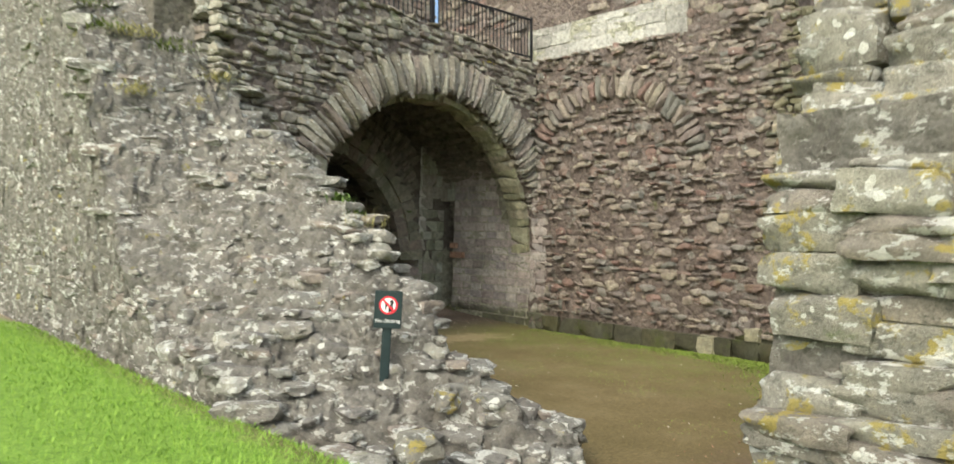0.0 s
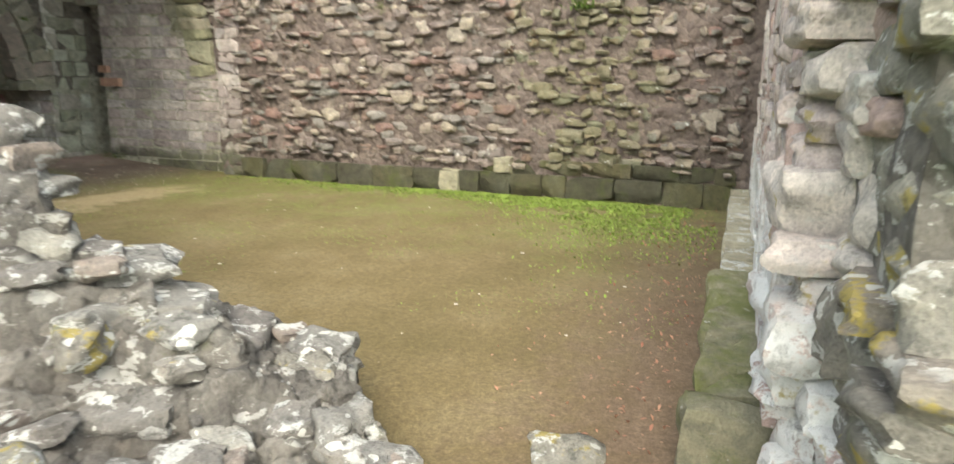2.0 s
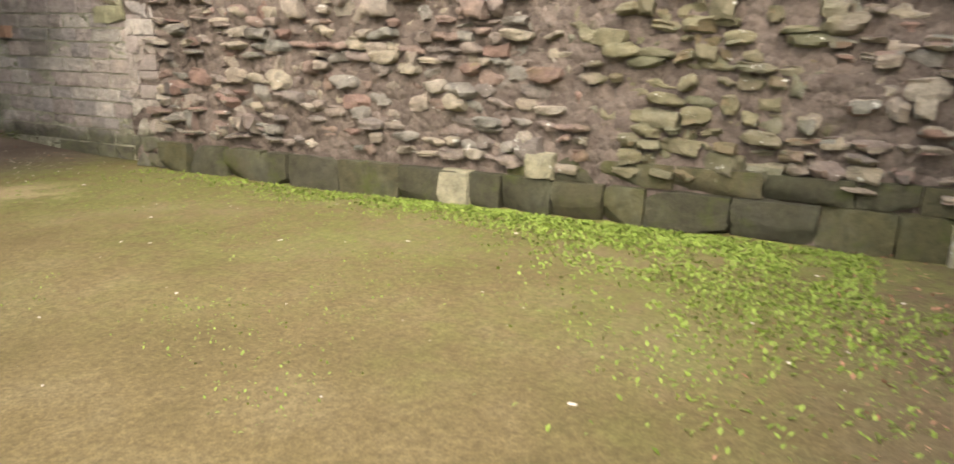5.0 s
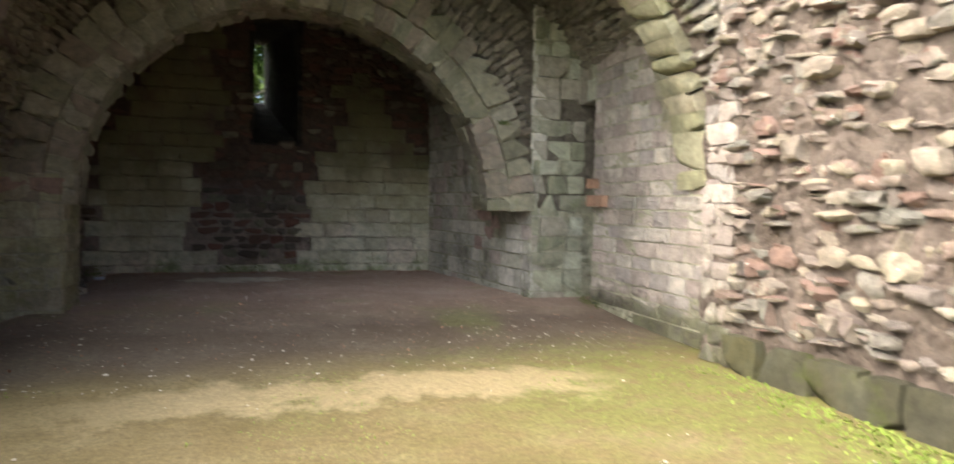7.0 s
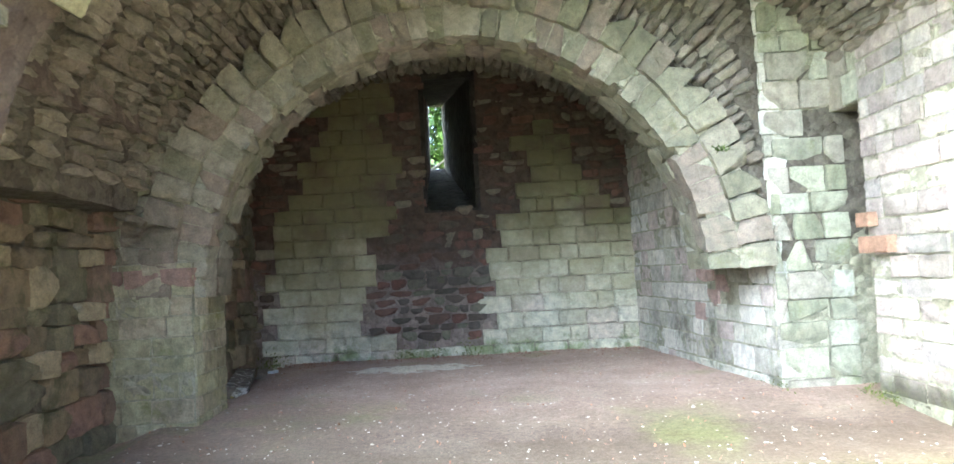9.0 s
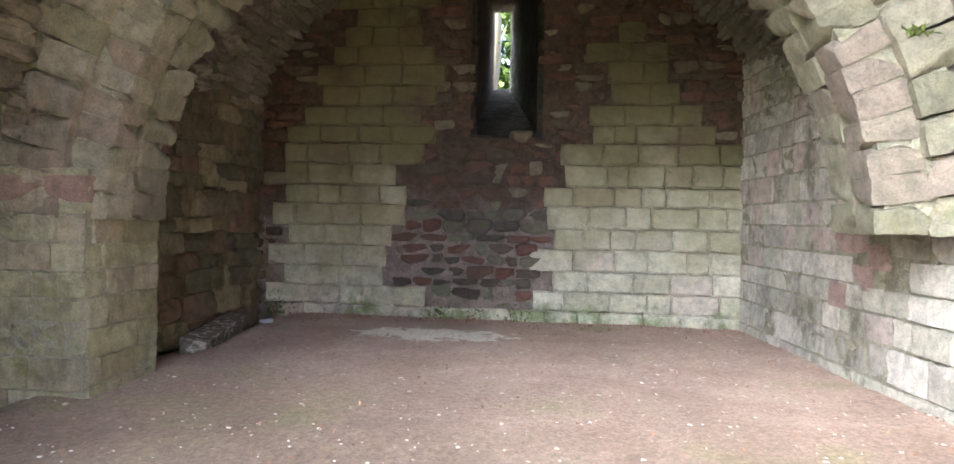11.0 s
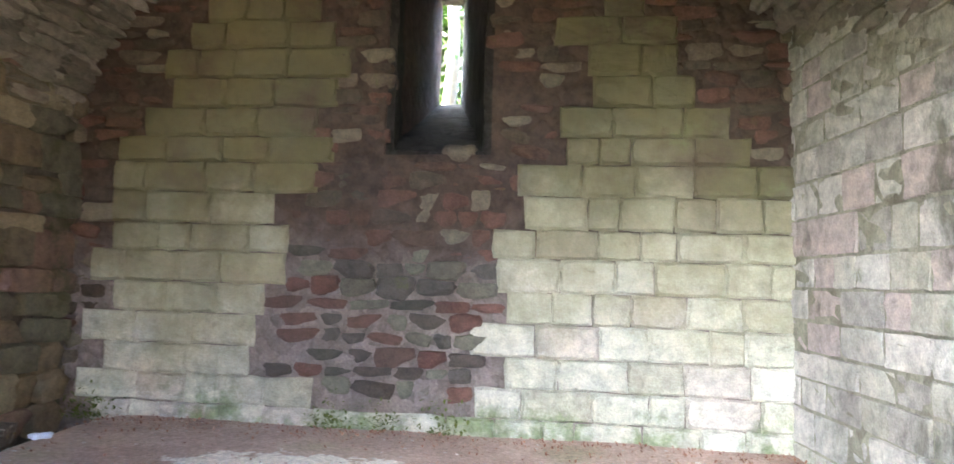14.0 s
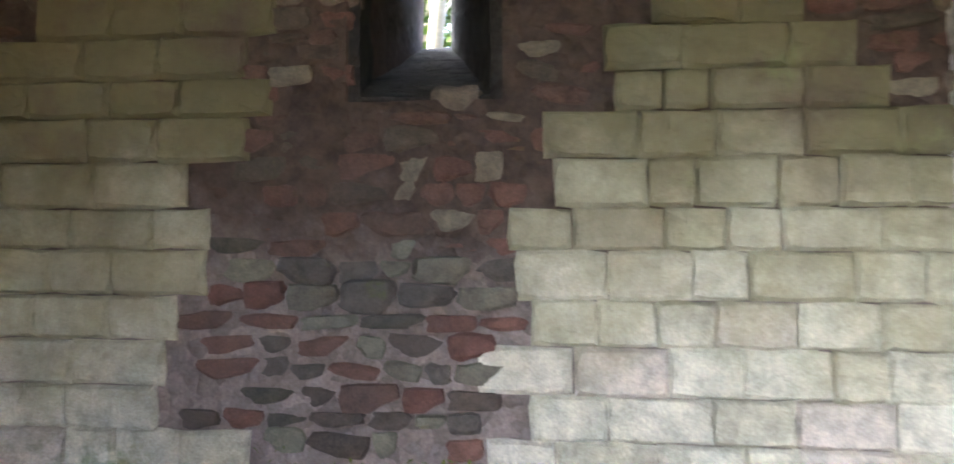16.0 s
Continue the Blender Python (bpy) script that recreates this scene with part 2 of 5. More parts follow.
def mortar_mat(name, a, b2, moss=0.0, scale=3.0, lichen=False, grown_and_shaded=False):
    m, nt, b = shader(name, 0.95)
    col = ramp(nt, nz(nt, scale, 8, 0.7), [(0.3, a), (0.7, b2)])
    col = mixc(nt, 0.6, col, ramp(nt, nz(nt, 45, 6, 0.75), [(0.3, (0.5, 0.5, 0.5)), (0.7, (1.4, 1.4, 1.4))]), "MULTIPLY")
    chips = nt.nodes.new("ShaderNodeTexVoronoi")
    chips.inputs["Scale"].default_value = 11.0
    nt.links.new(mixc(nt, 0.08, nt.nodes.new("ShaderNodeNewGeometry").outputs["Position"], nz_col(nt, 9)), chips.inputs["Vector"])
    chip = nt.nodes.new("ShaderNodeSeparateColor")
    nt.links.new(chips.outputs["Color"], chip.inputs[0])
    col = mixc(nt, 0.5, col, ramp(nt, chip.outputs[0], [(0.0, (0.55, 0.52, 0.5)), (0.5, (0.95, 0.95, 0.93)), (1.0, (1.4, 1.35, 1.3))]), "MULTIPLY")
    if moss:
        col = mixc(nt, mth(nt, "MULTIPLY", step(nt, nz(nt, 1.6, 7, 0.7), 0.66 - 0.3 * moss, 0.8 - 0.25 * moss), 0.8), col, (0.11, 0.13, 0.04))
    if grown_and_shaded:
        # brown growth as on that wall's upper stones, with the same painted-in shade
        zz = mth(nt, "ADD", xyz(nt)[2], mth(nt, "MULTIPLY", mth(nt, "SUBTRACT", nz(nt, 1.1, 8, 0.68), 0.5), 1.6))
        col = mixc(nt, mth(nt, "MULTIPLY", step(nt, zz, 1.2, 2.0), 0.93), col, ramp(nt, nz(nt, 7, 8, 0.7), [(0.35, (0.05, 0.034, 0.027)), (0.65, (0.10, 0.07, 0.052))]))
    if lichen:
        crust = mth(nt, "MULTIPLY", step(nt, nz(nt, 7, 8, 0.68, stretch=(1.0, 1.0, 1.8)), 0.56, 0.58), step(nt, nz(nt, 2.4, 4), 0.36, 0.5))
        col = mixc(nt, mth(nt, "MULTIPLY", crust, 0.75), col, (0.52, 0.51, 0.47))
        col = mixc(nt, mth(nt, "MULTIPLY", step(nt, nz(nt, 3.1, 6, 0.65), 0.64, 0.7), 0.7), col, (0.27, 0.23, 0.06))
    nt.links.new(col, b.inputs["Base Color"])
    relief(nt, b, mth(nt, "SUBTRACT", nz(nt, 22, 8, 0.75), mth(nt, "MULTIPLY", chips.outputs["Distance"], 1.4)), 1.0, 0.05)
    return m


M_MORTAR = mortar_mat("rubble_mortar", (0.115, 0.092, 0.082), (0.20, 0.165, 0.148), 0.15)
M_MORTAR_RUIN = mortar_mat("ruin_mortar", (0.13, 0.118, 0.105), (0.25, 0.235, 0.21), 0.2, lichen=True)
M_MORTAR_PALE = mortar_mat("ashlar_mortar", (0.27, 0.265, 0.2), (0.38, 0.375, 0.30), 0.25)
M_MORTAR_SOUTH = mortar_mat("limed_mortar", (0.34, 0.31, 0.28), (0.54, 0.51, 0.47), 0.05)
M_MORTAR_END = mortar_mat("lilac_patch_mortar", (0.19, 0.158, 0.146), (0.29, 0.245, 0.228), 0.12, grown_and_shaded=True)
M_REVEAL = mortar_mat("near_black_reveal", (0.025, 0.024, 0.022), (0.065, 0.06, 0.05), 0.1)
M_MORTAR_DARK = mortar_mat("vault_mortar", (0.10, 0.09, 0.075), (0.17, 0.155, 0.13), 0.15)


def ground_mat():
    m, nt, b = shader("trodden_earth_and_grass", 0.95)
    x, y, z = xyz(nt)
    big, mid, fine = nz(nt, 0.7, 6), nz(nt, 5, 8, 0.7), nz(nt, 60, 6, 0.75)
    earth = ramp(nt, nz(nt, 0.9, 7, 0.65), [(0.3, (0.105, 0.083, 0.037)), (0.5, (0.14, 0.108, 0.053)), (0.7, (0.175, 0.14, 0.078))])
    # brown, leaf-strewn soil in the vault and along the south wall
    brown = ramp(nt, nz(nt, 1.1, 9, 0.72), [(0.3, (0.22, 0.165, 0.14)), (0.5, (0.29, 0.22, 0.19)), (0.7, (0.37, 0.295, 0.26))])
    # soil darkened at the mouth and lightened inwards: light's reach put into colour
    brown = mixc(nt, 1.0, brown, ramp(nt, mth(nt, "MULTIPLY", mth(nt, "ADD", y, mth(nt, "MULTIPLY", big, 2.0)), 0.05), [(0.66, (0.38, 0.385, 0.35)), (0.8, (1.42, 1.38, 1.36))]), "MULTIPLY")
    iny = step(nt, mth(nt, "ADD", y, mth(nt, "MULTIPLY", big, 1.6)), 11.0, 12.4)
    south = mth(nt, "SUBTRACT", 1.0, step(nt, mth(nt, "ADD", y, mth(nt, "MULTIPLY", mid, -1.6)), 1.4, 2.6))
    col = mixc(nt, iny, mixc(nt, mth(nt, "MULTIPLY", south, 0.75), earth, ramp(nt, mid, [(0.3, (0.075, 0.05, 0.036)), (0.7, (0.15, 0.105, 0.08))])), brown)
    # short moss and weeds towards the east wall
    east = step(nt, mth(nt, "ADD", x, mth(nt, "MULTIPLY", mth(nt, "SUBTRACT", big, 0.5), 6.0)), 7.2, 11.6)
    open_air = mth(nt, "SUBTRACT", 1.0, step(nt, y, 10.4, 12.0))
    weeds = mth(nt, "MULTIPLY", mth(nt, "MULTIPLY", east, open_air), step(nt, mth(nt, "ADD", mid, mth(nt, "MULTIPLY", big, 0.4)), 0.52, 0.8))
    inner = mth(nt, "MULTIPLY", step(nt, nz(nt, 0.55, 5), 0.52, 0.68), mth(nt, "MULTIPLY", step(nt, y, 11.0, 12.5), 0.5))
    green = ramp(nt, mid, [(0.3, (0.085, 0.10, 0.025)), (0.7, (0.15, 0.175, 0.045))])
    col = mixc(nt, mth(nt, "MAXIMUM", mth(nt, "MULTIPLY", weeds, 0.6), inner), col, green)
    # sandy strip across the mouth of the vault
    strip = mth(nt, "ADD", mth(nt, "SUBTRACT", y, 9.95), mth(nt, "MULTIPLY", mth(nt, "SUBTRACT", nz(nt, 1.7, 8, 0.7), 0.5), 2.6))
    strip = mth(nt, "SUBTRACT", 1.0, step(nt, mth(nt, "ABSOLUTE", strip), 0.12, 0.55))
    strip = mth(nt, "MULTIPLY", strip, mth(nt, "MULTIPLY", step(nt, x, 5.8, 7.6), mth(nt, "SUBTRACT", 1.0, step(nt, x, 10.2, 11.0))))
    col = mixc(nt, mth(nt, "MULTIPLY", strip, 0.6), col, (0.33, 0.265, 0.165))
    # pale worn patch
    dx, dy = mth(nt, "MULTIPLY", mth(nt, "SUBTRACT", x, 7.45), 1.0), mth(nt, "MULTIPLY", mth(nt, "SUBTRACT", y, 16.75), 2.4)
    r = mth(nt, "SQRT", mth(nt, "ADD", mth(nt, "MULTIPLY", dx, dx), mth(nt, "MULTIPLY", dy, dy)))
    patch = mth(nt, "SUBTRACT", 1.0, step(nt, mth(nt, "ADD", r, mth(nt, "MULTIPLY", mth(nt, "SUBTRACT", mid, 0.5), 2.4)), 0.75, 0.95))
    col = mixc(nt, mth(nt, "MULTIPLY", patch, 0.9), col, (0.68, 0.64, 0.58))
    # bright lawn outside to the west
    lawn = mth(nt, "SUBTRACT", 1.0, step(nt, mth(nt, "ADD", x, mth(nt, "MULTIPLY", mth(nt, "SUBTRACT", mid, 0.5), 0.6)), 2.3, 2.8))
    col = mixc(nt, lawn, col, ramp(nt, mid, [(0.3, (0.10, 0.18, 0.022)), (0.7, (0.17, 0.27, 0.045))]))
    col = mixc(nt, 0.55, col, ramp(nt, fine, [(0.3, (0.35, 0.35, 0.35)), (0.7, (1.65, 1.65, 1.65))]), "MULTIPLY")
    col = mixc(nt, 0.6, col, ramp(nt, nz(nt, 21, 8, 0.75), [(0.32, (0.5, 0.5, 0.48)), (0.68, (1.5, 1.48, 1.4))]), "MULTIPLY")
    nt.links.new(col, b.inputs["Base Color"])
    relief(nt, b, mth(nt, "ADD", mid, mth(nt, "MULTIPLY", fine, 0.4)), 0.5, 0.02)
    return m


M_GROUND = ground_mat()


def plain(name, col, rough=0.6, metal=0.0, var=0.25, scale=20):
    m, nt, b = shader(name, rough)
    b.inputs["Metallic"].default_value = metal
    c = mixc(nt, var, col, ramp(nt, nz(nt, scale, 6), [(0.3, (0.4, 0.4, 0.4)), (0.7, (1.5, 1.5, 1.5))]), "MULTIPLY")
    nt.links.new(c, b.inputs["Base Color"])
    relief(nt, b, nz(nt, scale * 3, 5), 0.2, 0.005)
    return m


# ---------------------------------------------------------------- helpers


def mesh_ob(name, verts, faces, mats, parent=None, smooth=False, mi=None):
    me = bpy.data.meshes.new(name)
    me.from_pydata([tuple(v) for v in verts], [], [tuple(f) for f in faces])
    for m in mats if isinstance(mats, (list, tuple)) else [mats]:
        me.materials.append(m)
    if mi is not None:
        me.polygons.foreach_set("material_index", mi)
    if smooth:
        me.polygons.foreach_set("use_smooth", [True] * len(me.polygons))
    ob = new(name, me)
    ob.parent = parent
    return ob


def wob(p, amp, scale):
    """A point moved by smooth noise."""
    v = noise.noise_vector(Vector(p) * scale) * amp + noise.noise_vector(Vector(p) * scale * 3.1) * amp * 0.5 + noise.noise_vector(Vector(p) * scale * 7.7) * amp * 0.3
    return (p[0] + v[0], p[1] + v[1], p[2] + v[2])


def grid_faces(nu, nv, base=0, flip=False):
    out = []
    for i in range(nu):
        for j in range(nv):
            a = base + i * (nv + 1) + j
            q = (a, a + nv + 1, a + nv + 2, a + 1)
            out.append(q[::-1] if flip else q)
    return out


def solid(f, nu, nv, nw):
    """The six sides of a warped block f(u, v, w), each coordinate 0..1."""
    V, F = [], []
    for fix, val, n1, n2 in ((2, 0, nu, nv), (2, 1, nu, nv), (1, 0, nu, nw), (1, 1, nu, nw), (0, 0, nv, nw), (0, 1, nv, nw)):
        b0 = len(V)
        for i in range(n1 + 1):
            for j in range(n2 + 1):
                c = [i / n1, j / n2]
                c.insert(fix, val)
                V.append(f(*c))
        F += grid_faces(n1, n2, b0, (val == 0) ^ (fix == 1))
    return V, F


def block_wall(name, x0, x1, y0, y1, z0, z1, mat, amp=0.03, cell=0.18, scale=1.7, parent=None):
    nu, nv, nw = [max(1, int(abs(b - a) / cell)) for a, b in ((x0, x1), (y0, y1), (z0, z1))]
    V, F = solid(lambda u, v, w: wob((x0 + (x1 - x0) * u, y0 + (y1 - y0) * v, z0 + (z1 - z0) * w), amp, scale), nu, nv, nw)
    return mesh_ob(name, V, F, mat, parent)


def rock(seed, rough=0.2, square=5.0, n=3, cuts=0):
    """A worn stone in a unit cube: a rounded block, split along some flat faces and dented by noise."""
    rg = random.Random(seed)
    planes = []
    for k in range(cuts):
        d = Vector([rg.choice((-1, 1)) * rg.uniform(0.15, 1.0) for a in range(3)]).normalized()
        planes.append((d, rg.uniform(0.44, 0.6)))
    V, idx = [], {}
    off = Vector((seed * 3.7, seed * 1.3, 0))
    for i in range(n + 1):
        for j in range(n + 1):
            for k in range(n + 1):
                if not {0, n} & {i, j, k}:
                    continue
                c = [2 * a / n - 1 for a in (i, j, k)]
                s = sum(abs(a) ** square for a in c) ** (1 / square)
                p = Vector(c) / s * 0.5
                for d, far in planes:
                    p -= d * max(0.0, p.dot(d) - far)
                p += noise.noise_vector(p * 2.3 + off) * rough + noise.noise_vector(p * 6 + off) * rough * 0.35
                idx[i, j, k] = len(V)
                V.append(list(p))
    F = []
    for ax in range(3):
        for side in (0, n):
            for a in range(n):
                for b in range(n):
                    q = []
                    for da, db in ((0, 0), (1, 0), (1, 1), (0, 1)):
                        c = [a + da, b + db]
                        c.insert(ax, side)
                        q.append(idx[tuple(c)])
                    F.append(q if (side == n) ^ (ax == 1) else q[::-1])
    return np.array(V), F


def dressed(seed, bev=0.024, jit=0.016, dent=0.035):
    """A squared stone with worn edges and an uneven face towards +y, in a unit cube."""
    rg = random.Random(seed)
    g = (-0.5, -0.2, 0.2, 0.5)
    V = [[x, -0.5, z] for x, z in ((-0.5, -0.5), (0.5, -0.5), (0.5, 0.5), (-0.5, 0.5))]
    walk_round = [(0, 0), (1, 0), (2, 0), (3, 0), (3, 1), (3, 2), (3, 3), (2, 3), (1, 3), (0, 3), (0, 2), (0, 1)]
    ring = {}
    for a, c in walk_round:
        ring[a, c] = len(V)
        V.append([g[a] + rg.uniform(-jit, jit), 0.5 - bev * 2.2, g[c] + rg.uniform(-jit, jit) * 2])
    front = {}
    for a in range(4):
        for c in range(4):
            front[a, c] = len(V)
            corner = 1.6 if a in (0, 3) and c in (0, 3) else 1.0
            s = 1 - 2 * bev
            V.append([g[a] * (1 - 2 * bev * corner * 0.7) + rg.uniform(-jit, jit), 0.5 + rg.uniform(-dent, dent), g[c] * (1 - 2.2 * bev * corner) + rg.uniform(-jit, jit)])
    F = [[front[a, c], front[a, c + 1], front[a + 1, c + 1], front[a + 1, c]] for a in range(3) for c in range(3)]
    for k in range(12):
        p, q = walk_round[k], walk_round[(k + 1) % 12]
        F.append([ring[p], front[p], front[q], ring[q]])
    for k in range(4):
        rr = [ring[walk_round[(3 * k + m) % 12]] for m in range(4)]
        F.append([k] + rr + [(k + 1) % 4])
    return np.array(V), F


ROCKS = [rock(i, 0.12, 7, 4, 4) for i in range(12)]
SLABS = [rock(50 + i, 0.16, 9, 4, 5) for i in range(16)]
RUGGED = [rock(160 + i, 0.09, 12, 5, 3) for i in range(12)]
BOULDERS = [rock(180 + i, 0.08, 18, 7, 6) for i in range(14)]
HEWN = [rock(210 + i, 0.035, 40, 6, 2) for i in range(14)]
COBBLES = [rock(80 + i, 0.2, 7, 4, 3) for i in range(12)]
BLOCKS = [dressed(20 + i) for i in range(10)]
WORN = [dressed(40 + i, 0.06, 0.025, 0.04) for i in range(10)]
SHARED = {}


def lay(parent, name, stones, mats, near, most=300):
    """Stones (shape list, shape number, 4x4 pose) under a wall: the nearest ones are objects of their own on shared meshes, the rest one joined mesh."""
    stones = sorted(stones, key=lambda s: near(s[2][:3, 3]))
    for shapes, k, m in stones[:most]:
        rounded = shapes is not BLOCKS and shapes is not WORN
        key = (id(shapes), k, mats[0].name)
        if key not in SHARED:
            me = bpy.data.meshes.new(name)
            me.from_pydata(shapes[k][0].tolist(), [], shapes[k][1])
            me.materials.append(mats[0])
            if rounded:
                me.polygons.foreach_set("use_smooth", [True] * len(me.polygons))
                me.set_sharp_from_angle(angle=radians(34))
            SHARED[key] = me
        ob = new(name, SHARED[key])
        ob.parent = parent
        ob.matrix_basis = Matrix(m.tolist())
    rest = stones[most:]
    if rest:
        V, F, n = [], [], 0
        for shapes, k, m in rest:
            v, f = shapes[k]
            V.append(v @ m[:3, :3].T + m[:3, 3])
            F += [[a + n for a in q] for q in f]
            n += len(v)
        ob = mesh_ob(name + "_courses", np.concatenate(V).tolist(), F, mats[1], parent, rest[0][0] is not BLOCKS and rest[0][0] is not WORN)
        ob.data.set_sharp_from_angle(angle=radians(34))
        tagged(ob, kind="stuff")


def placed(P, U, N, Z, lx, ly, lz, tilt=0.0, yaw=0.0, pitch=0.0):
    """Pose of a stone: lx along U, ly along N (outwards), lz along Z."""
    R = np.stack([U, N, Z], 1) @ np.array(Euler((pitch, tilt, yaw)).to_matrix())
    m = np.eye(4)
    m[:3, :3] = R @ np.diag((lx, ly, lz))
    m[:3, 3] = P
    return m


def courses(w, h, hs, ls, rg, drift=0.0):
    """Courses of stones over a field w by h: left, right, bottom, top of each."""
    v = 0.0
    while v < h - hs[0] * 0.3:
        ch = min(rg.uniform(*hs), h - v)
        u = -rg.uniform(0, ls[0])
        while u < w:
            l = rg.uniform(*ls)
            a, b = max(u, 0), min(u + l, w)
            if b - a > 0.3 * ls[0]:
                yield a, b, v + rg.uniform(-drift, drift), v + ch + rg.uniform(-drift, drift)
            u += l
        v += ch


def face(origin, U, N, w, h, hs, ls, shapes, seed, proud=(0.0, 0.03), deep=0.2, gap=0.012, skip=0.0, tilt=0.0, drift=0.0, keep=None, warp=None, slim=(1.0, 1.0)):
    """Stones of an upright wall face."""
    rg = random.Random(seed)
    U, N, Z, O = np.array(U, float), np.array(N, float), np.array((0, 0, 1.0)), np.array(origin, float)
    if np.cross(U, N)[2] < 0:
        O, U = O + U * w, -U
    out = []
    for a, b, c, d in courses(w, h, hs, ls, rg, drift):
        uu, vv = (a + b) / 2, (c + d) / 2
        P = O + U * uu + Z * vv
        if rg.random() < skip or (keep and not keep(P)):
            continue
        pr = rg.uniform(*proud)
        off = warp(P) if warp else 0.0
        P = P + N * (pr - deep / 2 + off)
        sl = rg.uniform(*slim)
        out.append((shapes, rg.randrange(len(shapes)), placed(P, U, N, Z, (b - a) - gap, deep, ((d - c) - gap) * sl, rg.uniform(-tilt, tilt), rg.uniform(-tilt, tilt), rg.uniform(-tilt, tilt))))
    return out


def slant(x):
    """The mouth of the vault is not square to its axis: its west side stands further out."""
    return 0.1 * (min(x, 12.2) - 12.2)


def arch_ring(cx, cz, r, y0, y1, a0, a1, n, thick, shapes, seed, jit=0.0, gap=0.01, ny=1, flat=1.0, skew=0):
    """Voussoirs round an arch in the x-z plane, from angle a0 to a1 (degrees)."""
    rg = random.Random(seed)
    out = []
    for i in range(n):
        a = radians(a0 + (a1 - a0) * (i + 0.5) / n)
        T = np.array((-math.sin(a), 0, math.cos(a)))
        Rr = np.array((math.cos(a), 0, math.sin(a)))
        for j in range(ny):
            yy = y0 + (y1 - y0) * (j + 0.5) / ny
            rr = r + thick / 2 + rg.uniform(-jit, jit)
            P = np.array((cx, 0, cz)) + Rr * rr * np.array((1, 1, flat))
            if skew:
                yy += slant(P[0]) * (1 if skew == 1 else 1 - (j + 0.5) / ny)
            P = P + np.array((0, yy + rg.uniform(-jit, jit), 0))
            arc = abs(radians(a1 - a0)) * (r + 0.4 * thick) / n
            # dressed stones show their face (+y local) inwards
            m = placed(P, np.array((0, 1.0, 0)), -Rr, T, (y1 - y0) / ny - gap, thick, arc - gap, rg.uniform(-jit, jit) * 2, 0, 0)
            out.append((shapes, rg.randrange(len(shapes)), m))
    return out

# ---------------------------------------------------------------- ground


def ground_z(x, y):
    """Lawn in the west, sloping down through the gap in the ruin to the level yard."""
    k = min(max((y - 2.4) / 1.4, 0), 1)
    k = k * k * (3 - 2 * k)
    t = min(max((3.3 + 0.3 * k - x) / (2.6 - 1.5 * k), 0), 1)
    lawn = 0.42 * t * t * (3 - 2 * t) + 0.03 * max(0, -x)
    u = min(max((y - 10.6) / 3.2, 0), 1)
    v = min(max((x - 4.95 - 0.12 * math.sin(y * 1.7)) / 0.5, 0), 1)
    rise = u * u * (3 - 2 * u) * (0.15 * v * v * (3 - 2 * v) - (0.06 if y > 14.5 else 0.0) * (1 - v))
    return rise + min(lawn, 2.0) + 0.025 * noise.noise((x * 0.6, y * 0.6, 0)) + 0.008 * noise.noise((x * 4, y * 4, 3))


def axis(lo, hi, fine, outer):
    a = [lo + fine * i for i in range(int((hi - lo) / fine) + 1)]
    return [-o + lo for o in outer[::-1]] + a + [hi + o for o in outer]


gx = axis(-6, 13, 0.12, (1, 4, 15, 60, 300, 1500))
gy = axis(-4, 20, 0.12, (1, 4, 15, 60, 300, 1500))
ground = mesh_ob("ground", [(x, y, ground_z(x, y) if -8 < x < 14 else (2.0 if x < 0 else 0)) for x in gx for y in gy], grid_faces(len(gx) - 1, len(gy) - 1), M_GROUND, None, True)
tagged(ground, "trodden sandy earth with moss, soil and bright lawn", "ground", kind="structure")

# ---------------------------------------------------------------- east rubble wall
EX = 11.98
wall_east = block_wall("wall_east", EX, EX + 1.6, 0.2, 10.35, -0.3, 6.0, M_MORTAR, 0.07, 0.075, 1.3)
tagged(wall_east, "tall pink-grey rubble wall stripped of its facing", "wall", kind="structure")
st = face((EX, 1.9, 0.42), (0, 1, 0), (-1, 0, 0), 8.4, 5.6, (0.08, 0.17), (0.1, 0.31), SLABS, 3, proud=(-0.03, 0.14), deep=0.32, gap=0.0, skip=0.12, tilt=0.12, drift=0.035, slim=(0.65, 1.2))
br = []
rgb = random.Random(4)
for i in range(34):
    a = radians(18 + 144 * (i + 0.5) / 34)
    Rr, T = np.array((0, math.cos(a), math.sin(a))), np.array((0, -math.sin(a), math.cos(a)))
    br.append((SLABS, rgb.randrange(16), placed(np.array((EX - 0.0, 8.35, 3.0)) + Rr * 2.15, Rr, np.array((-1.0, 0, 0)), T, rgb.uniform(0.36, 0.52), 0.3, 0.17 * rgb.uniform(0.6, 1.1), rgb.uniform(-0.1, 0.1))))
st = [q for q in st if not (1.92 < math.hypot(q[2][1, 3] - 8.35, q[2][2, 3] - 3.0) < 2.4 and q[2][2, 3] > 3.6)]
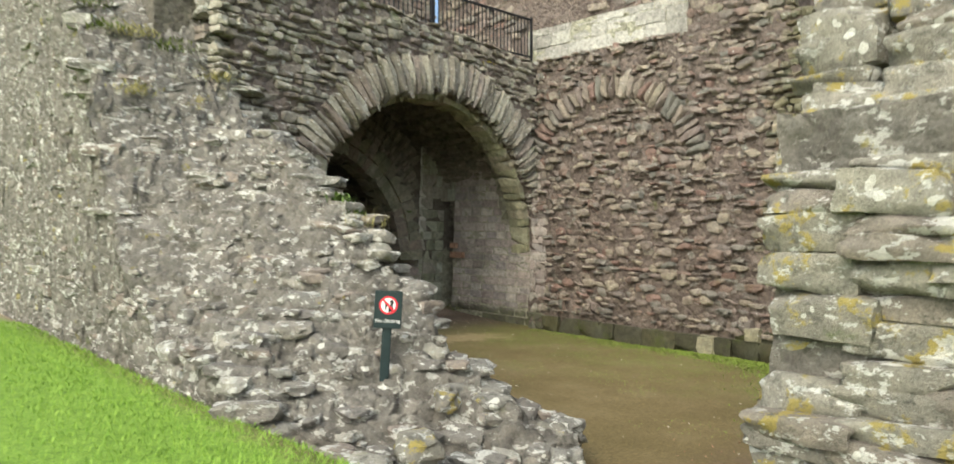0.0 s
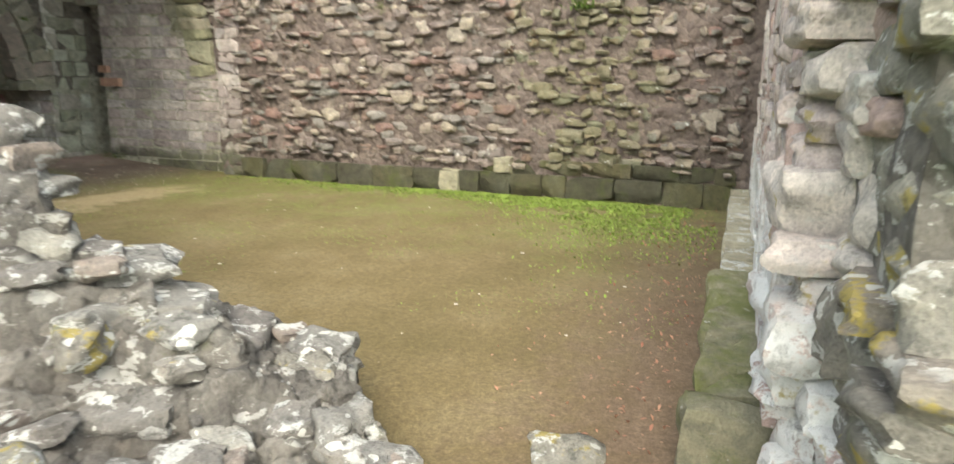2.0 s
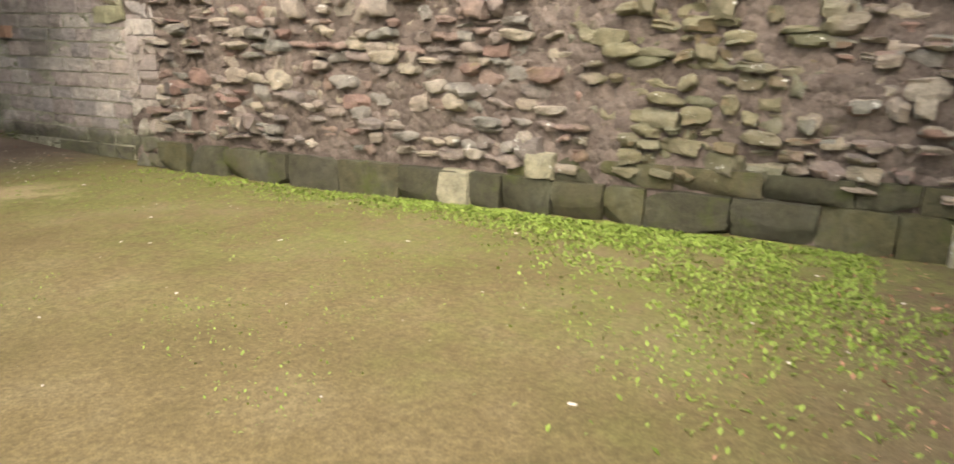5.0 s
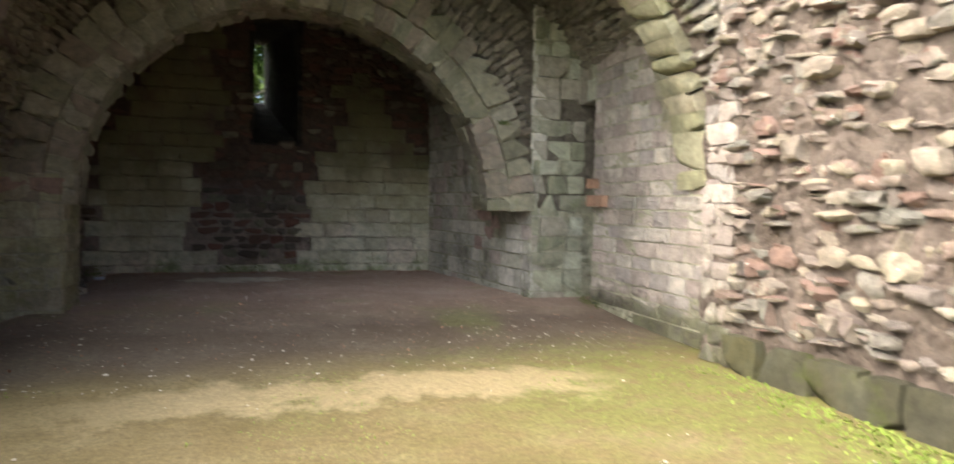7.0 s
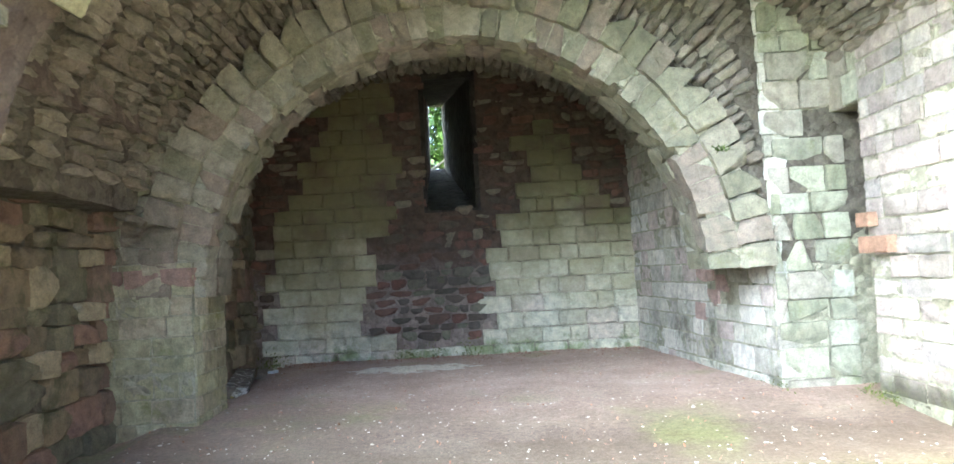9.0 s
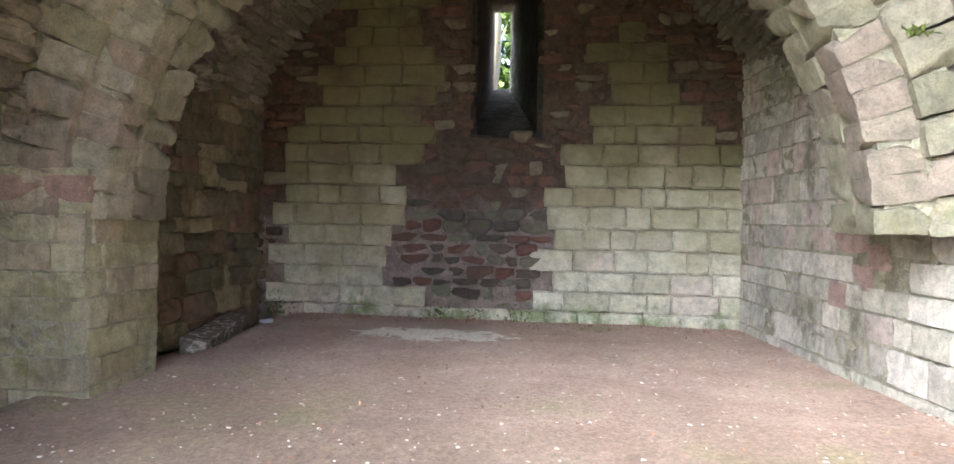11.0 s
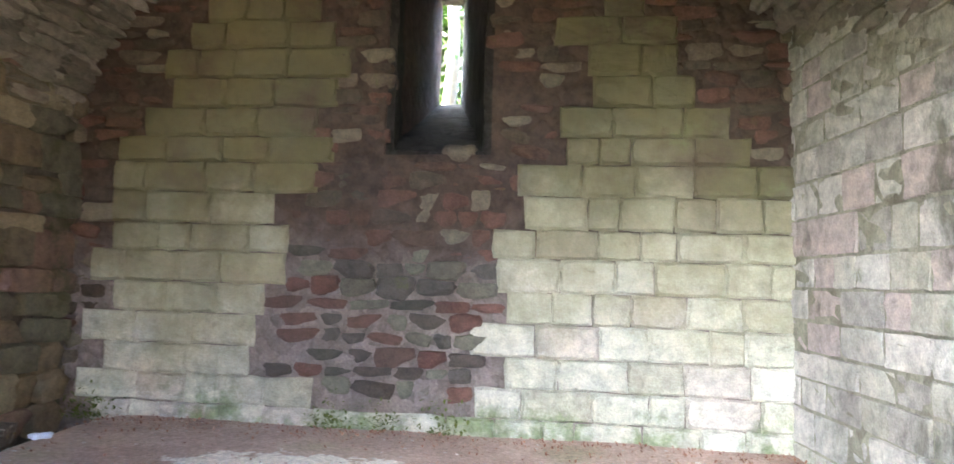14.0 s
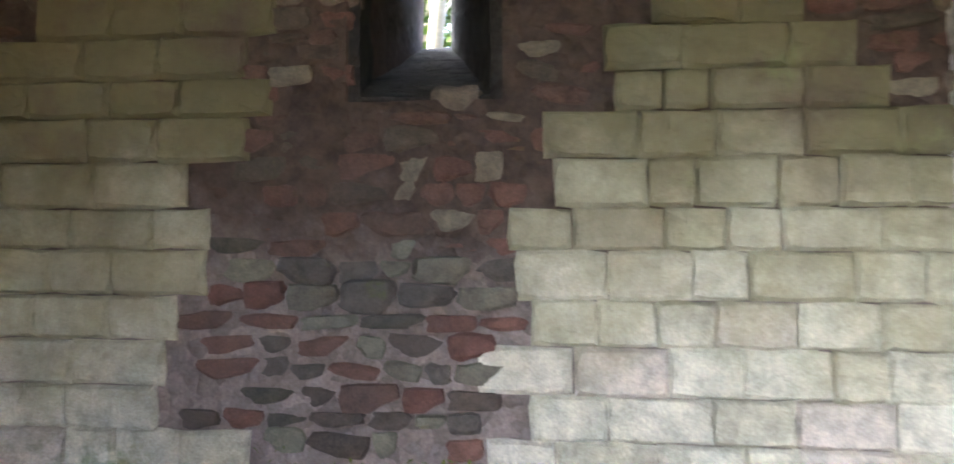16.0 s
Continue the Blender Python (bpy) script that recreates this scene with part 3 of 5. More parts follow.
# squared stones where the rubble meets the mouth of the vault
jamb_y = 9.91
st = [q for q in st if not (q[2][1, 3] > jamb_y and q[2][2, 3] < 2.6)]
sq = face((EX - 0.03, jamb_y, 0.0), (0, 1, 0), (-1, 0, 0), 10.36 - jamb_y, 2.6, (0.16, 0.22), (0.26, 0.5), HEWN, 21, proud=(0.0, 0.03), deep=0.25, gap=0.01, tilt=0.01)
sq += face((EX - 0.02, 10.36, 0.0), (1, 0, 0), (0, 1, 0), 0.26, 4.2, (0.16, 0.22), (0.26, 0.3), HEWN, 22, proud=(0.0, 0.02), deep=0.25, gap=0.01, tilt=0.01)
lay(wall_east, "jamb_stone", sq, M_BRICK, lambda p: p[2])
lay(wall_east, "voussoir", br, M_RUB, lambda p: p[1])
lay(wall_east, "stone", st, M_RUB, lambda p: abs(p[2] - 1.2) + abs(p[1] - 6.5) * 0.6)
# damp plinth at its foot
st = face((EX - 0.12, 1.95, -0.02), (0, 1, 0), (-1, 0, 0), 7.96, 0.36, (0.34, 0.36), (0.35, 0.75), HEWN, 5, proud=(-0.02, 0.03), deep=0.3, gap=0.006, tilt=0.01)
st += face((EX - 0.06, 1.95, 0.33), (0, 1, 0), (-1, 0, 0), 3.6, 0.22, (0.2, 0.22), (0.35, 0.8), HEWN, 6, proud=(-0.02, 0.03), deep=0.3, gap=0.006, tilt=0.015)
lay(wall_east, "plinth_stone", st, M_PLINTH, lambda p: p[1])
pale = [(WORN, k, placed(np.array((12.0, y, z)), np.array((0, -1.0, 0)), np.array((-1.0, 0, 0)), np.array((0, 0, 1.0)), w, 0.36, h)) for k, y, z, w, h in ((1, 5.2, 0.45, 0.27, 0.24), (2, 6.05, 0.165, 0.33, 0.35))]
lay(wall_east, "pale_block", pale, pair("pale_plinth_block", ((0.30, 0.28, 0.2), (0.36, 0.345, 0.27)), moss=0.3, lichen=0.3), lambda p: p[1])

# ---------------------------------------------------------------- south wall and its broken end
wall_south = block_wall("wall_south", 5.0, 13.5, 0.6, 1.73, -0.3, 3.9, M_MORTAR_SOUTH, 0.02, 0.09, 1.6)
tagged(wall_south, "pink stone wall whitened with lime above a mossy ledge", "wall", kind="structure")
st = face((4.9, 1.78, 0.3), (1, 0, 0), (0, 1, 0), 7.1, 0.66, (0.2, 0.26), (0.3, 0.58), HEWN, 8, proud=(-0.005, 0.012), deep=0.3, gap=0.01, tilt=0.008, drift=0.006)
st += face((4.9, 1.76, 0.96), (1, 0, 0), (0, 1, 0), 7.1, 2.9, (0.13, 0.3), (0.18, 0.46), HEWN, 18, proud=(-0.02, 0.03), deep=0.3, gap=0.004, tilt=0.025, drift=0.025, slim=(0.85, 1.06))
lay(wall_south, "stone", st, M_SOUTH, lambda p: p[0])
st = face((4.95, 2.06, -0.05), (1, 0, 0), (0, 1, 0), 2.5, 0.36, (0.34, 0.36), (0.3, 0.6), BOULDERS, 9, proud=(-0.02, 0.03), deep=0.5, gap=-0.03, tilt=0.03)
lay(wall_south, "ledge_stone", st, M_LEDGE, lambda p: p[0])
st = face((7.45, 2.0, -0.05), (1, 0, 0), (0, 1, 0), 4.5, 0.36, (0.34, 0.36), (0.35, 0.7), HEWN, 10, proud=(-0.01, 0.02), deep=0.5, gap=0.01, tilt=0.02)
lay(wall_south, "base_stone", st, pair("pale_base_stone", ((0.42, 0.39, 0.29), (0.36, 0.33, 0.24), (0.46, 0.43, 0.34)), moss=0.3, lichen=0.3, chalk=0.4), lambda p: p[0])

# ---------------------------------------------------------------- brick-like east wall of the vault
BX = 12.2
wall_squared = block_wall("wall_vault_east", BX, BX + 1.2, 10.3, 13.2, -0.3, 5.6, M_MORTAR_PALE, 0.012, 0.2, 1.5)
tagged(wall_squared, "pale squared stone wall under the vault", "wall", kind="structure")
st = face((BX, 10.32, 0.0), (0, 1, 0), (-1, 0, 0), 2.88, 4.0, (0.15, 0.21), (0.28, 0.55), BLOCKS, 11, proud=(0.0, 0.025), deep=0.2, gap=0.016)
lay(wall_squared, "stone", st, M_BRICK, lambda p: p[2])
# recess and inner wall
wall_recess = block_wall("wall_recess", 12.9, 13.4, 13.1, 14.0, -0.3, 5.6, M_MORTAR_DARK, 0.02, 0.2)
tagged(wall_recess, "dark back of a narrow doorway recess", "wall", kind="structure")
V, F = solid(lambda u, v, w: wob((11.5 - 0.1 * (0.48 + 4.1 * v) + (1.9 + 0.1 * (0.48 + 4.1 * v)) * u, 14.2 + 4.1 * v, -0.3 + 5.9 * w), 0.012, 2.0), 8, 20, 28)
wall_inner = mesh_ob("wall_inner_east", V, F, M_MORTAR_PALE)
for nm, a, c, d in (("wall_pier_east", 11.5, -0.3, 2.6), ("wall_pier_east_top", 11.5, 2.97, 5.6), ("wall_pier_east_corner", 11.5, 2.55, 3.0)):
    tagged(block_wall(nm, a, 11.78 if nm.endswith("corner") else 13.4, 13.75, 14.25, c, d, M_MORTAR_PALE, 0.02, 0.1), "ashlar pier with a broken hole near its top", "wall", kind="structure")
tagged(wall_inner, "green-stained ashlar side wall of the inner vault", "wall", kind="structure")
st = face((11.5, 13.72, 0.0), (-0.0995, 0.995, 0), (-0.995, -0.0995, 0), 4.5, 4.3, (0.19, 0.3), (0.25, 0.55), BLOCKS, 12, proud=(0.0, 0.025), deep=0.3, gap=0.016)
odd = ((15.36, 1.27, 0.5, 0.2), (15.15, 1.02, 0.3, 0.2), (15.55, 0.84, 0.3, 0.22), (14.75, 1.5, 0.26, 0.16), (14.9, 1.2, 0.3, 0.2))
clear = lambda q: all(abs(q[2][1, 3] - y) > 0.5 * w or abs(q[2][2, 3] - z) > 0.75 * h for y, z, w, h in odd)
SU, SN = np.array((0.0995, -0.995, 0)), np.array((-0.995, -0.0995, 0))
inset = lambda k, y, z, w, h, out: (HEWN, k, placed(np.array((11.5 - 0.1 * (y - 13.72), y, z)) - SN * (0.1 - out), SU, SN, np.array((0, 0, 1.0)), w, 0.2, h, 0.03))
st = [q for q in st if clear(q)]
lay(wall_inner, "red_stone", [inset(k, *q, 0.03) for k, q in enumerate(odd)], pair("faded_red_wall_stone", ((0.36, 0.24, 0.20), (0.40, 0.29, 0.26), (0.33, 0.20, 0.17)), stain=0.3), lambda p: p[2])
lay(wall_inner, "stone", st, M_SIDE, lambda p: p[2])
st = [q for q in face((11.5, 13.72, 0.0), (1, 0, 0), (0, -1, 0), 0.8, 4.7, (0.2, 0.34), (0.3, 0.55), HEWN, 13, proud=(0.0, 0.03), deep=0.25, gap=0.012) if not (2.55 < q[2][2, 3] < 3.0 and q[2][0, 3] > 11.75)]
lay(wall_inner, "quoin", st, M_ASH, lambda p: p[2])

lintel_wall = block_wall("wall_over_recess", BX + 0.02, 13.3, 13.15, 13.9, 2.93, 5.6, M_MORTAR_PALE, 0.01, 0.2)
tagged(lintel_wall, "large pale stones over the recess", "wall", kind="structure")
lay(lintel_wall, "stone", face((BX + 0.02, 13.15, 2.93), (0, 1, 0), (-1, 0, 0), 0.75, 1.2, (0.3, 0.4), (0.5, 0.8), BLOCKS, 14, proud=(0.0, 0.02), deep=0.2, gap=0.008), M_ASH, lambda p: p[2])

# ---------------------------------------------------------------- end wall with a slit window
EY = 18.1
for nm, a, b, c, d in (("wall_north", 4.2, 7.66, -0.3, 5.6), ("wall_north_east", 8.6, 11.9, -0.3, 5.6), ("wall_north_below_window", 7.66, 8.6, -0.3, 2.5), ("wall_north_above_window", 7.66, 8.6, 5.0, 5.6)):
    wn1 = block_wall(nm, a, b, EY, EY + 2.6, c, d, M_MORTAR_END, 0.012, 0.2)
    tagged(wn1, "end wall of pale ashlar round red rubble", "wall", kind="structure")
    if nm == "wall_north":
        wall_north = wn1
# the window narrows outwards to a slit
mix = lambda a, b, t: a + (b - a) * t
window_1 = new("window_1")
tagged(window_1, "deep splayed slit window with near-black sides", "window", kind="structure")
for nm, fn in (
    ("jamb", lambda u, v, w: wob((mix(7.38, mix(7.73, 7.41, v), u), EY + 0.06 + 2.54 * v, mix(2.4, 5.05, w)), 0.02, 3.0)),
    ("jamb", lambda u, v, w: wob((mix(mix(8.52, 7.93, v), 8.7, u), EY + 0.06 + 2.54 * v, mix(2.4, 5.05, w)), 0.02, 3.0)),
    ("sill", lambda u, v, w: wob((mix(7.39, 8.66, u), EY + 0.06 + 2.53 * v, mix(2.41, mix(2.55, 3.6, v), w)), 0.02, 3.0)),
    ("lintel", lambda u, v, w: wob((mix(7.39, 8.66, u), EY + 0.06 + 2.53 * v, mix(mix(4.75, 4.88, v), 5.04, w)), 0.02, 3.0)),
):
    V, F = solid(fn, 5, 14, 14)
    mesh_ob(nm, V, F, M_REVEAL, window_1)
LEFT_EDGE = ((0, 7.35), (0.44, 7.3), (0.5, 6.75), (0.76, 6.72), (1.25, 6.62), (1.5, 6.85), (2.84, 7.05), (5, 7.1))
RIGHT_EDGE = ((0, 8.5), (0.48, 8.5), (0.55, 8.65), (1.69, 8.62), (2.25, 8.95), (2.79, 9.25), (5, 9.6))
FAR_EDGE = ((0, 4.85), (0.9, 4.95), (1.6, 5.1), (2.4, 5.15), (3.1, 5.7), (5, 6.2))


def edge(table, z):
    for (a, xa), (b, xb) in zip(table, table[1:]):
        if z <= b:
            return xa + (xb - xa) * max(0, (z - a) / (b - a))
    return table[-1][1]


def red_zone(P):
    """Red rubble: the broken middle, the west end, and under the curve of the vault."""
    return (P[2] > 2.3 and P[0] > 10.95 - 0.75 * (P[2] - 2.3)) or (P[2] > 0.3 and edge(LEFT_EDGE, P[2]) < P[0] < edge(RIGHT_EDGE, P[2])) or P[0] < edge(FAR_EDGE, P[2])


in_window = lambda P: 7.6 < P[0] < 8.66 and 2.52 < P[2] < 4.85
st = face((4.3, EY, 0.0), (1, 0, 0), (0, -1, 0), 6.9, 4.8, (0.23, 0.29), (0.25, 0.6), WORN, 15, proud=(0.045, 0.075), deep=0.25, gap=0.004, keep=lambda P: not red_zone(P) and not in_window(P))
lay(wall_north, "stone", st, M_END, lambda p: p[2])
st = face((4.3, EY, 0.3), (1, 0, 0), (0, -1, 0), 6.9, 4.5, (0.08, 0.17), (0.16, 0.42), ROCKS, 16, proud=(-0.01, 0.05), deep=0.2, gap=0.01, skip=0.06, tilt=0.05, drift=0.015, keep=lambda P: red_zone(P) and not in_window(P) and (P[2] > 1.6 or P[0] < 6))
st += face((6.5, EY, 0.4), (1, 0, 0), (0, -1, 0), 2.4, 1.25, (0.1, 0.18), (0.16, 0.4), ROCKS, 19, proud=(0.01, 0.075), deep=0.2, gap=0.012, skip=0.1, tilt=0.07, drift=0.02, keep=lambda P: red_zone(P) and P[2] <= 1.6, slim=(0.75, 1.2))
# brown rubble above and west: red stone's palette darkened, upper shade painted in
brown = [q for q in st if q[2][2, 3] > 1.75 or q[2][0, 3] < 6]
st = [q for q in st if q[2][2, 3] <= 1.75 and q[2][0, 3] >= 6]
lay(wall_north, "rubble_stone", brown, pair("shaded_brown_rubble", ((0.11, 0.068, 0.052), (0.14, 0.078, 0.06), (0.09, 0.068, 0.053), (0.16, 0.13, 0.095), (0.095, 0.078, 0.058), (0.19, 0.165, 0.12), (0.125, 0.07, 0.055)), moss=0.2), lambda p: p[2])
lay(wall_north, "red_rubble_stone", st, M_RED, lambda p: p[2])

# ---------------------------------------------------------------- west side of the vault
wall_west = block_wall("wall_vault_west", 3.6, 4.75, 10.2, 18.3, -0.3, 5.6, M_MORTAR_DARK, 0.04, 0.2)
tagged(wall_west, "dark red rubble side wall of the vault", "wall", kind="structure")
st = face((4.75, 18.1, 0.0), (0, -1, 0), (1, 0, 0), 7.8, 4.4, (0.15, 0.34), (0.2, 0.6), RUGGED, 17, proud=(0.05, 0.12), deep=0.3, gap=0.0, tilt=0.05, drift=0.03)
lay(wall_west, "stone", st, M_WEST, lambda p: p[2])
spring = block_wall("wall_springer", 4.6, 5.5, 13.7, 14.25, 1.7, 4.6, M_MORTAR_PALE, 0.03, 0.15)
tagged(spring, "rough stone springer above the pier", "springer", kind="structure")
lay(spring, "stone", face((5.5, 13.68, 1.75), (0, 1, 0), (1, 0, 0), 0.6, 2.7, (0.16, 0.3), (0.25, 0.5), RUGGED, 27, proud=(0.0, 0.06), deep=0.25, gap=0.0, tilt=0.05) + face((4.7, 13.68, 1.75), (1, 0, 0), (0, -1, 0), 0.85, 2.7, (0.16, 0.3), (0.22, 0.5), RUGGED, 28, proud=(0.0, 0.06), deep=0.25, gap=0.0, tilt=0.05), M_ARCH, lambda p: p[2])


def pier(name, x0, x1, y0, y1, h, seed, label, mats, hs=(0.17, 0.25)):
    p = block_wall(name, x0, x1, y0, y1, -0.3, h, M_MORTAR_PALE, 0.012, 0.2)
    tagged(p, label, "pier", kind="structure")
    s = face((x1, y0, 0.0), (0, 1, 0), (1, 0, 0), y1 - y0, h, hs, (0.22, 0.5), BLOCKS, seed, deep=0.2, gap=0.012, proud=(0.0, 0.03))
    s += face((x0, y0, 0.0), (1, 0, 0), (0, -1, 0), x1 - x0, h, hs, (0.22, 0.5), BLOCKS, seed + 1, deep=0.2, gap=0.012, proud=(0.0, 0.03))
    s += face((x0, y1, 0.0), (1, 0, 0), (0, 1, 0), x1 - x0, h, hs, (0.22, 0.5), BLOCKS, seed + 2, deep=0.2, gap=0.012, proud=(0.0, 0.03))
    lay(p, "stone", s, mats, lambda q: q[2])
    return p


pier_in = pier("pier_inner", 4.7, 5.64, 13.58, 14.42, 1.75, 30, "squared stone pier carrying the inner arch", M_PIER)
pier("pier_front", 4.6, 5.7, 9.62, 10.4, 2.6, 33, "squared stone jamb of the vault mouth", M_PIER, (0.24, 0.4))

lay(pier_in, "red_stone", face((5.66, 13.62, 1.5), (0, 1, 0), (1, 0, 0), 0.75, 0.2, (0.2, 0.2), (0.2, 0.3), HEWN, 36, deep=0.2, gap=0.014, proud=(0.0, 0.03)) + face((4.85, 13.56, 1.5), (1, 0, 0), (0, -1, 0), 0.8, 0.2, (0.2, 0.2), (0.25, 0.4), HEWN, 37, deep=0.2, gap=0.012, proud=(0.0, 0.03)), pair("red_pier_stone", ((0.27, 0.17, 0.14), (0.24, 0.16, 0.135), (0.30, 0.21, 0.18)), moss=0.2), lambda q: q[2])

# ---------------------------------------------------------------- arches and vault


def band(name, cx, cz, r0, r1, y0, y1, mat, label, a0=0, a1=180, amp=0.02, flat=1.0, skew=0):
    n = 48
    ny = max(2, int((y1 - y0) / 0.2))
    shift = lambda u, v: skew and slant(cx + r0 * math.cos(radians(a0 + (a1 - a0) * u))) * (1 if skew == 1 else 1 - v)
    f = lambda u, v, w: wob((cx + (r0 + (r1 - r0) * w) * math.cos(radians(a0 + (a1 - a0) * u)), y0 + (y1 - y0) * v + shift(u, v), cz + flat * (r0 + (r1 - r0) * w) * math.sin(radians(a0 + (a1 - a0) * u))), amp, 1.6)
    V, F = solid(f, n, ny, 2)
    ob = mesh_ob(name, V, F, mat)
    tagged(ob, label, "arch", kind="structure")
    return ob


AX, AZ = 8.28, 1.39
inner_rib = band("arch_inner", AX, AZ, 2.6, 3.1, 13.66, 14.3, M_MORTAR_PALE, "inner stone arch rib", amp=0.008)
lay(inner_rib, "voussoir", arch_ring(AX, AZ, 2.84, 13.56, 13.9, 0, 180, 38, 0.36, HEWN, 41, jit=0.008, gap=0.006) + arch_ring(AX, AZ, 2.53, 13.63, 13.93, 0, 180, 46, 0.33, HEWN, 42, jit=0.008, gap=0.006) + arch_ring(AX, AZ, 2.53, 13.95, 14.36, 0, 180, 40, 0.33, HEWN, 46, jit=0.008, gap=0.006), M_ARCH, lambda p: -p[2])
rib = band("arch_front", 8.85, 1.75, 3.42, 3.9, 11.1, 11.5, M_MORTAR_PALE, "dressed stone arch at the vault mouth", amp=0.008, skew=1)
lay(rib, "voussoir", arch_ring(8.85, 1.75, 3.38, 11.06, 11.54, 0, 180, 46, 0.45, HEWN, 43, jit=0.014, gap=0.02, skew=1), M_ARCH, lambda p: -p[2])
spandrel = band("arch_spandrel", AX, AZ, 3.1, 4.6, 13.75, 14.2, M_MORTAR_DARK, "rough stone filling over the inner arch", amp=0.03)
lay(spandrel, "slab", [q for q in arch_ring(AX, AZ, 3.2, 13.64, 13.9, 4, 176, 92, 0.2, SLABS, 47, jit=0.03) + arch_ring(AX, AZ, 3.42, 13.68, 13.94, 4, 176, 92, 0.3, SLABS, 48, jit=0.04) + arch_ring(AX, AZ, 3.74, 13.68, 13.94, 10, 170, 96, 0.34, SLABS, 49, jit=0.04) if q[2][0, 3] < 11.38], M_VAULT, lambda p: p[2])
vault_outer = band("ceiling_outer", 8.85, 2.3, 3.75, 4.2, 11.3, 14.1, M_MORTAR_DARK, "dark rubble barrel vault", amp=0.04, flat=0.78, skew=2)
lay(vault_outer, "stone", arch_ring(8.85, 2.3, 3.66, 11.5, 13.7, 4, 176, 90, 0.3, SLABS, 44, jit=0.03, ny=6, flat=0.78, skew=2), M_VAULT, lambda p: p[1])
vault_inner = band("ceiling_inner", 8.05, 2.35, 3.4, 3.9, 14.1, 18.3, M_MORTAR_DARK, "dark inner barrel vault", amp=0.03, flat=0.76)
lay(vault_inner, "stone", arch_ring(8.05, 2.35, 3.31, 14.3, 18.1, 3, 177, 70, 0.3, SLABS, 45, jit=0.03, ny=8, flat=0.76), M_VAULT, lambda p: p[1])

# rough front of the vault with its broken face
FX, FZ, FR = 9.02, 1.5, 3.26


def arch_wall(name, x0, x1, ztop, cx, cz, r, y0, y1, mat, amp):
    nx, nzv, ny = int((x1 - x0) / 0.12), 22, max(2, int((y1 - y0) / 0.2))

    def low(x):
        d = r * r - (x - cx) ** 2
        return cz + math.sqrt(d) if d > 0 else -0.3

    def f(u, v, w):
        x = x0 + (x1 - x0) * u
        b = low(x)
        return wob((x, y0 + (y1 - y0) * v + slant(x), b + (ztop - b) * w), amp, 1.6)

    V, F = solid(f, nx, ny, nzv)
    return mesh_ob(name, V, F, mat)


wall_front = arch_wall("wall_vault_front", 4.5, 12.3, 5.95, FX, FZ, FR, 10.4, 11.08, M_MORTAR, 0.04)
tagged(wall_front, "rubble wall above the vault's mouth", "wall", kind="structure")
outside = lambda P: (P[0] - FX) ** 2 + (P[2] - FZ) ** 2 > (FR + 0.66) ** 2 if P[2] > FZ else P[0] < 5.2
lay(wall_front, "stone", face((4.2, 10.4 + slant(4.2), 0.2), (0.995, 0.0995, 0), (0.0995, -0.995, 0), 8.0, 5.8, (0.08, 0.17), (0.13, 0.38), SLABS, 51, proud=(0.0, 0.12), deep=0.3, gap=0.0, skip=0.05, tilt=0.09, drift=0.02, keep=outside, slim=(0.6, 1.1)), M_FRONT, lambda p: abs(p[0] - 9) + abs(p[2] - 4))
lay(wall_front, "voussoir", arch_ring(FX, FZ, FR - 0.02, 10.26, 10.62, 12, 174, 72, 0.7, SLABS, 52, jit=0.06, skew=1), M_FRONT, lambda p: p[1])
lay(wall_front, "dressed_voussoir", arch_ring(FX, FZ, FR - 0.13, 10.6, 11.14, 3, 150, 40, 0.36, HEWN, 53, jit=0.008, gap=0.008, skew=1), M_PIER, lambda p: -p[2])
lay(wall_front, "jamb_stone", face((5.77, 9.66, 0.0), (0, 1, 0), (1, 0, 0), 0.8, 3.3, (0.24, 0.4), (0.3, 0.6), HEWN, 55, deep=0.25, gap=0.008, proud=(0.0, 0.05), warp=lambda P: max(0.0, FX - math.sqrt(FR ** 2 - max(0, P[2] - FZ) ** 2) - 5.82)), M_ARCH, lambda p: p[2])
cap = block_wall("roof_terrace", 4.5, 14.5, 11.2, 21.0, 5.55, 6.05, M_MORTAR_RUIN, 0.02, 0.5)
tagged(cap, "grassy stone terrace over the vault", "terrace", kind="structure")

# ---------------------------------------------------------------- stepped ruin
CREST = [(3.0, 0.12), (3.4, 0.27), (3.95, 0.46), (4.6, 0.68), (5.05, 1.05), (5.6, 1.5), (6.3, 2.03), (6.95, 2.35), (7.77, 2.96), (9.0, 3.35), (9.6, 4.1), (10.2, 5.2), (12.3, 6.9), (18, 7.6)]


def crest(y):
    for (a, za), (b, zb) in zip(CREST, CREST[1:]):
        if y <= b:
            return za + (zb - za) * max(0, (y - a) / (b - a))
    return CREST[-1][1]


def lean(y):
    """How steeply the broken slope rises from its low west foot to the crest."""
    near = min(max((crest(y) - 0.7) / 1.75, 0.6), 1.2)
    u = min(max((y - 7.5) / 2.5, 0), 1)
    return near + (0.5 - near) * u


def foot_x(y):
    return 2.75 + max(0, 4.5 - y) * 0.95


def ruin_x(y, z):
    """Where the broken slope reaches height z; below it, the upright west foot."""
    return min(max(foot_x(y), 4.5 - (crest(y) - z) / lean(y)), 4.95)


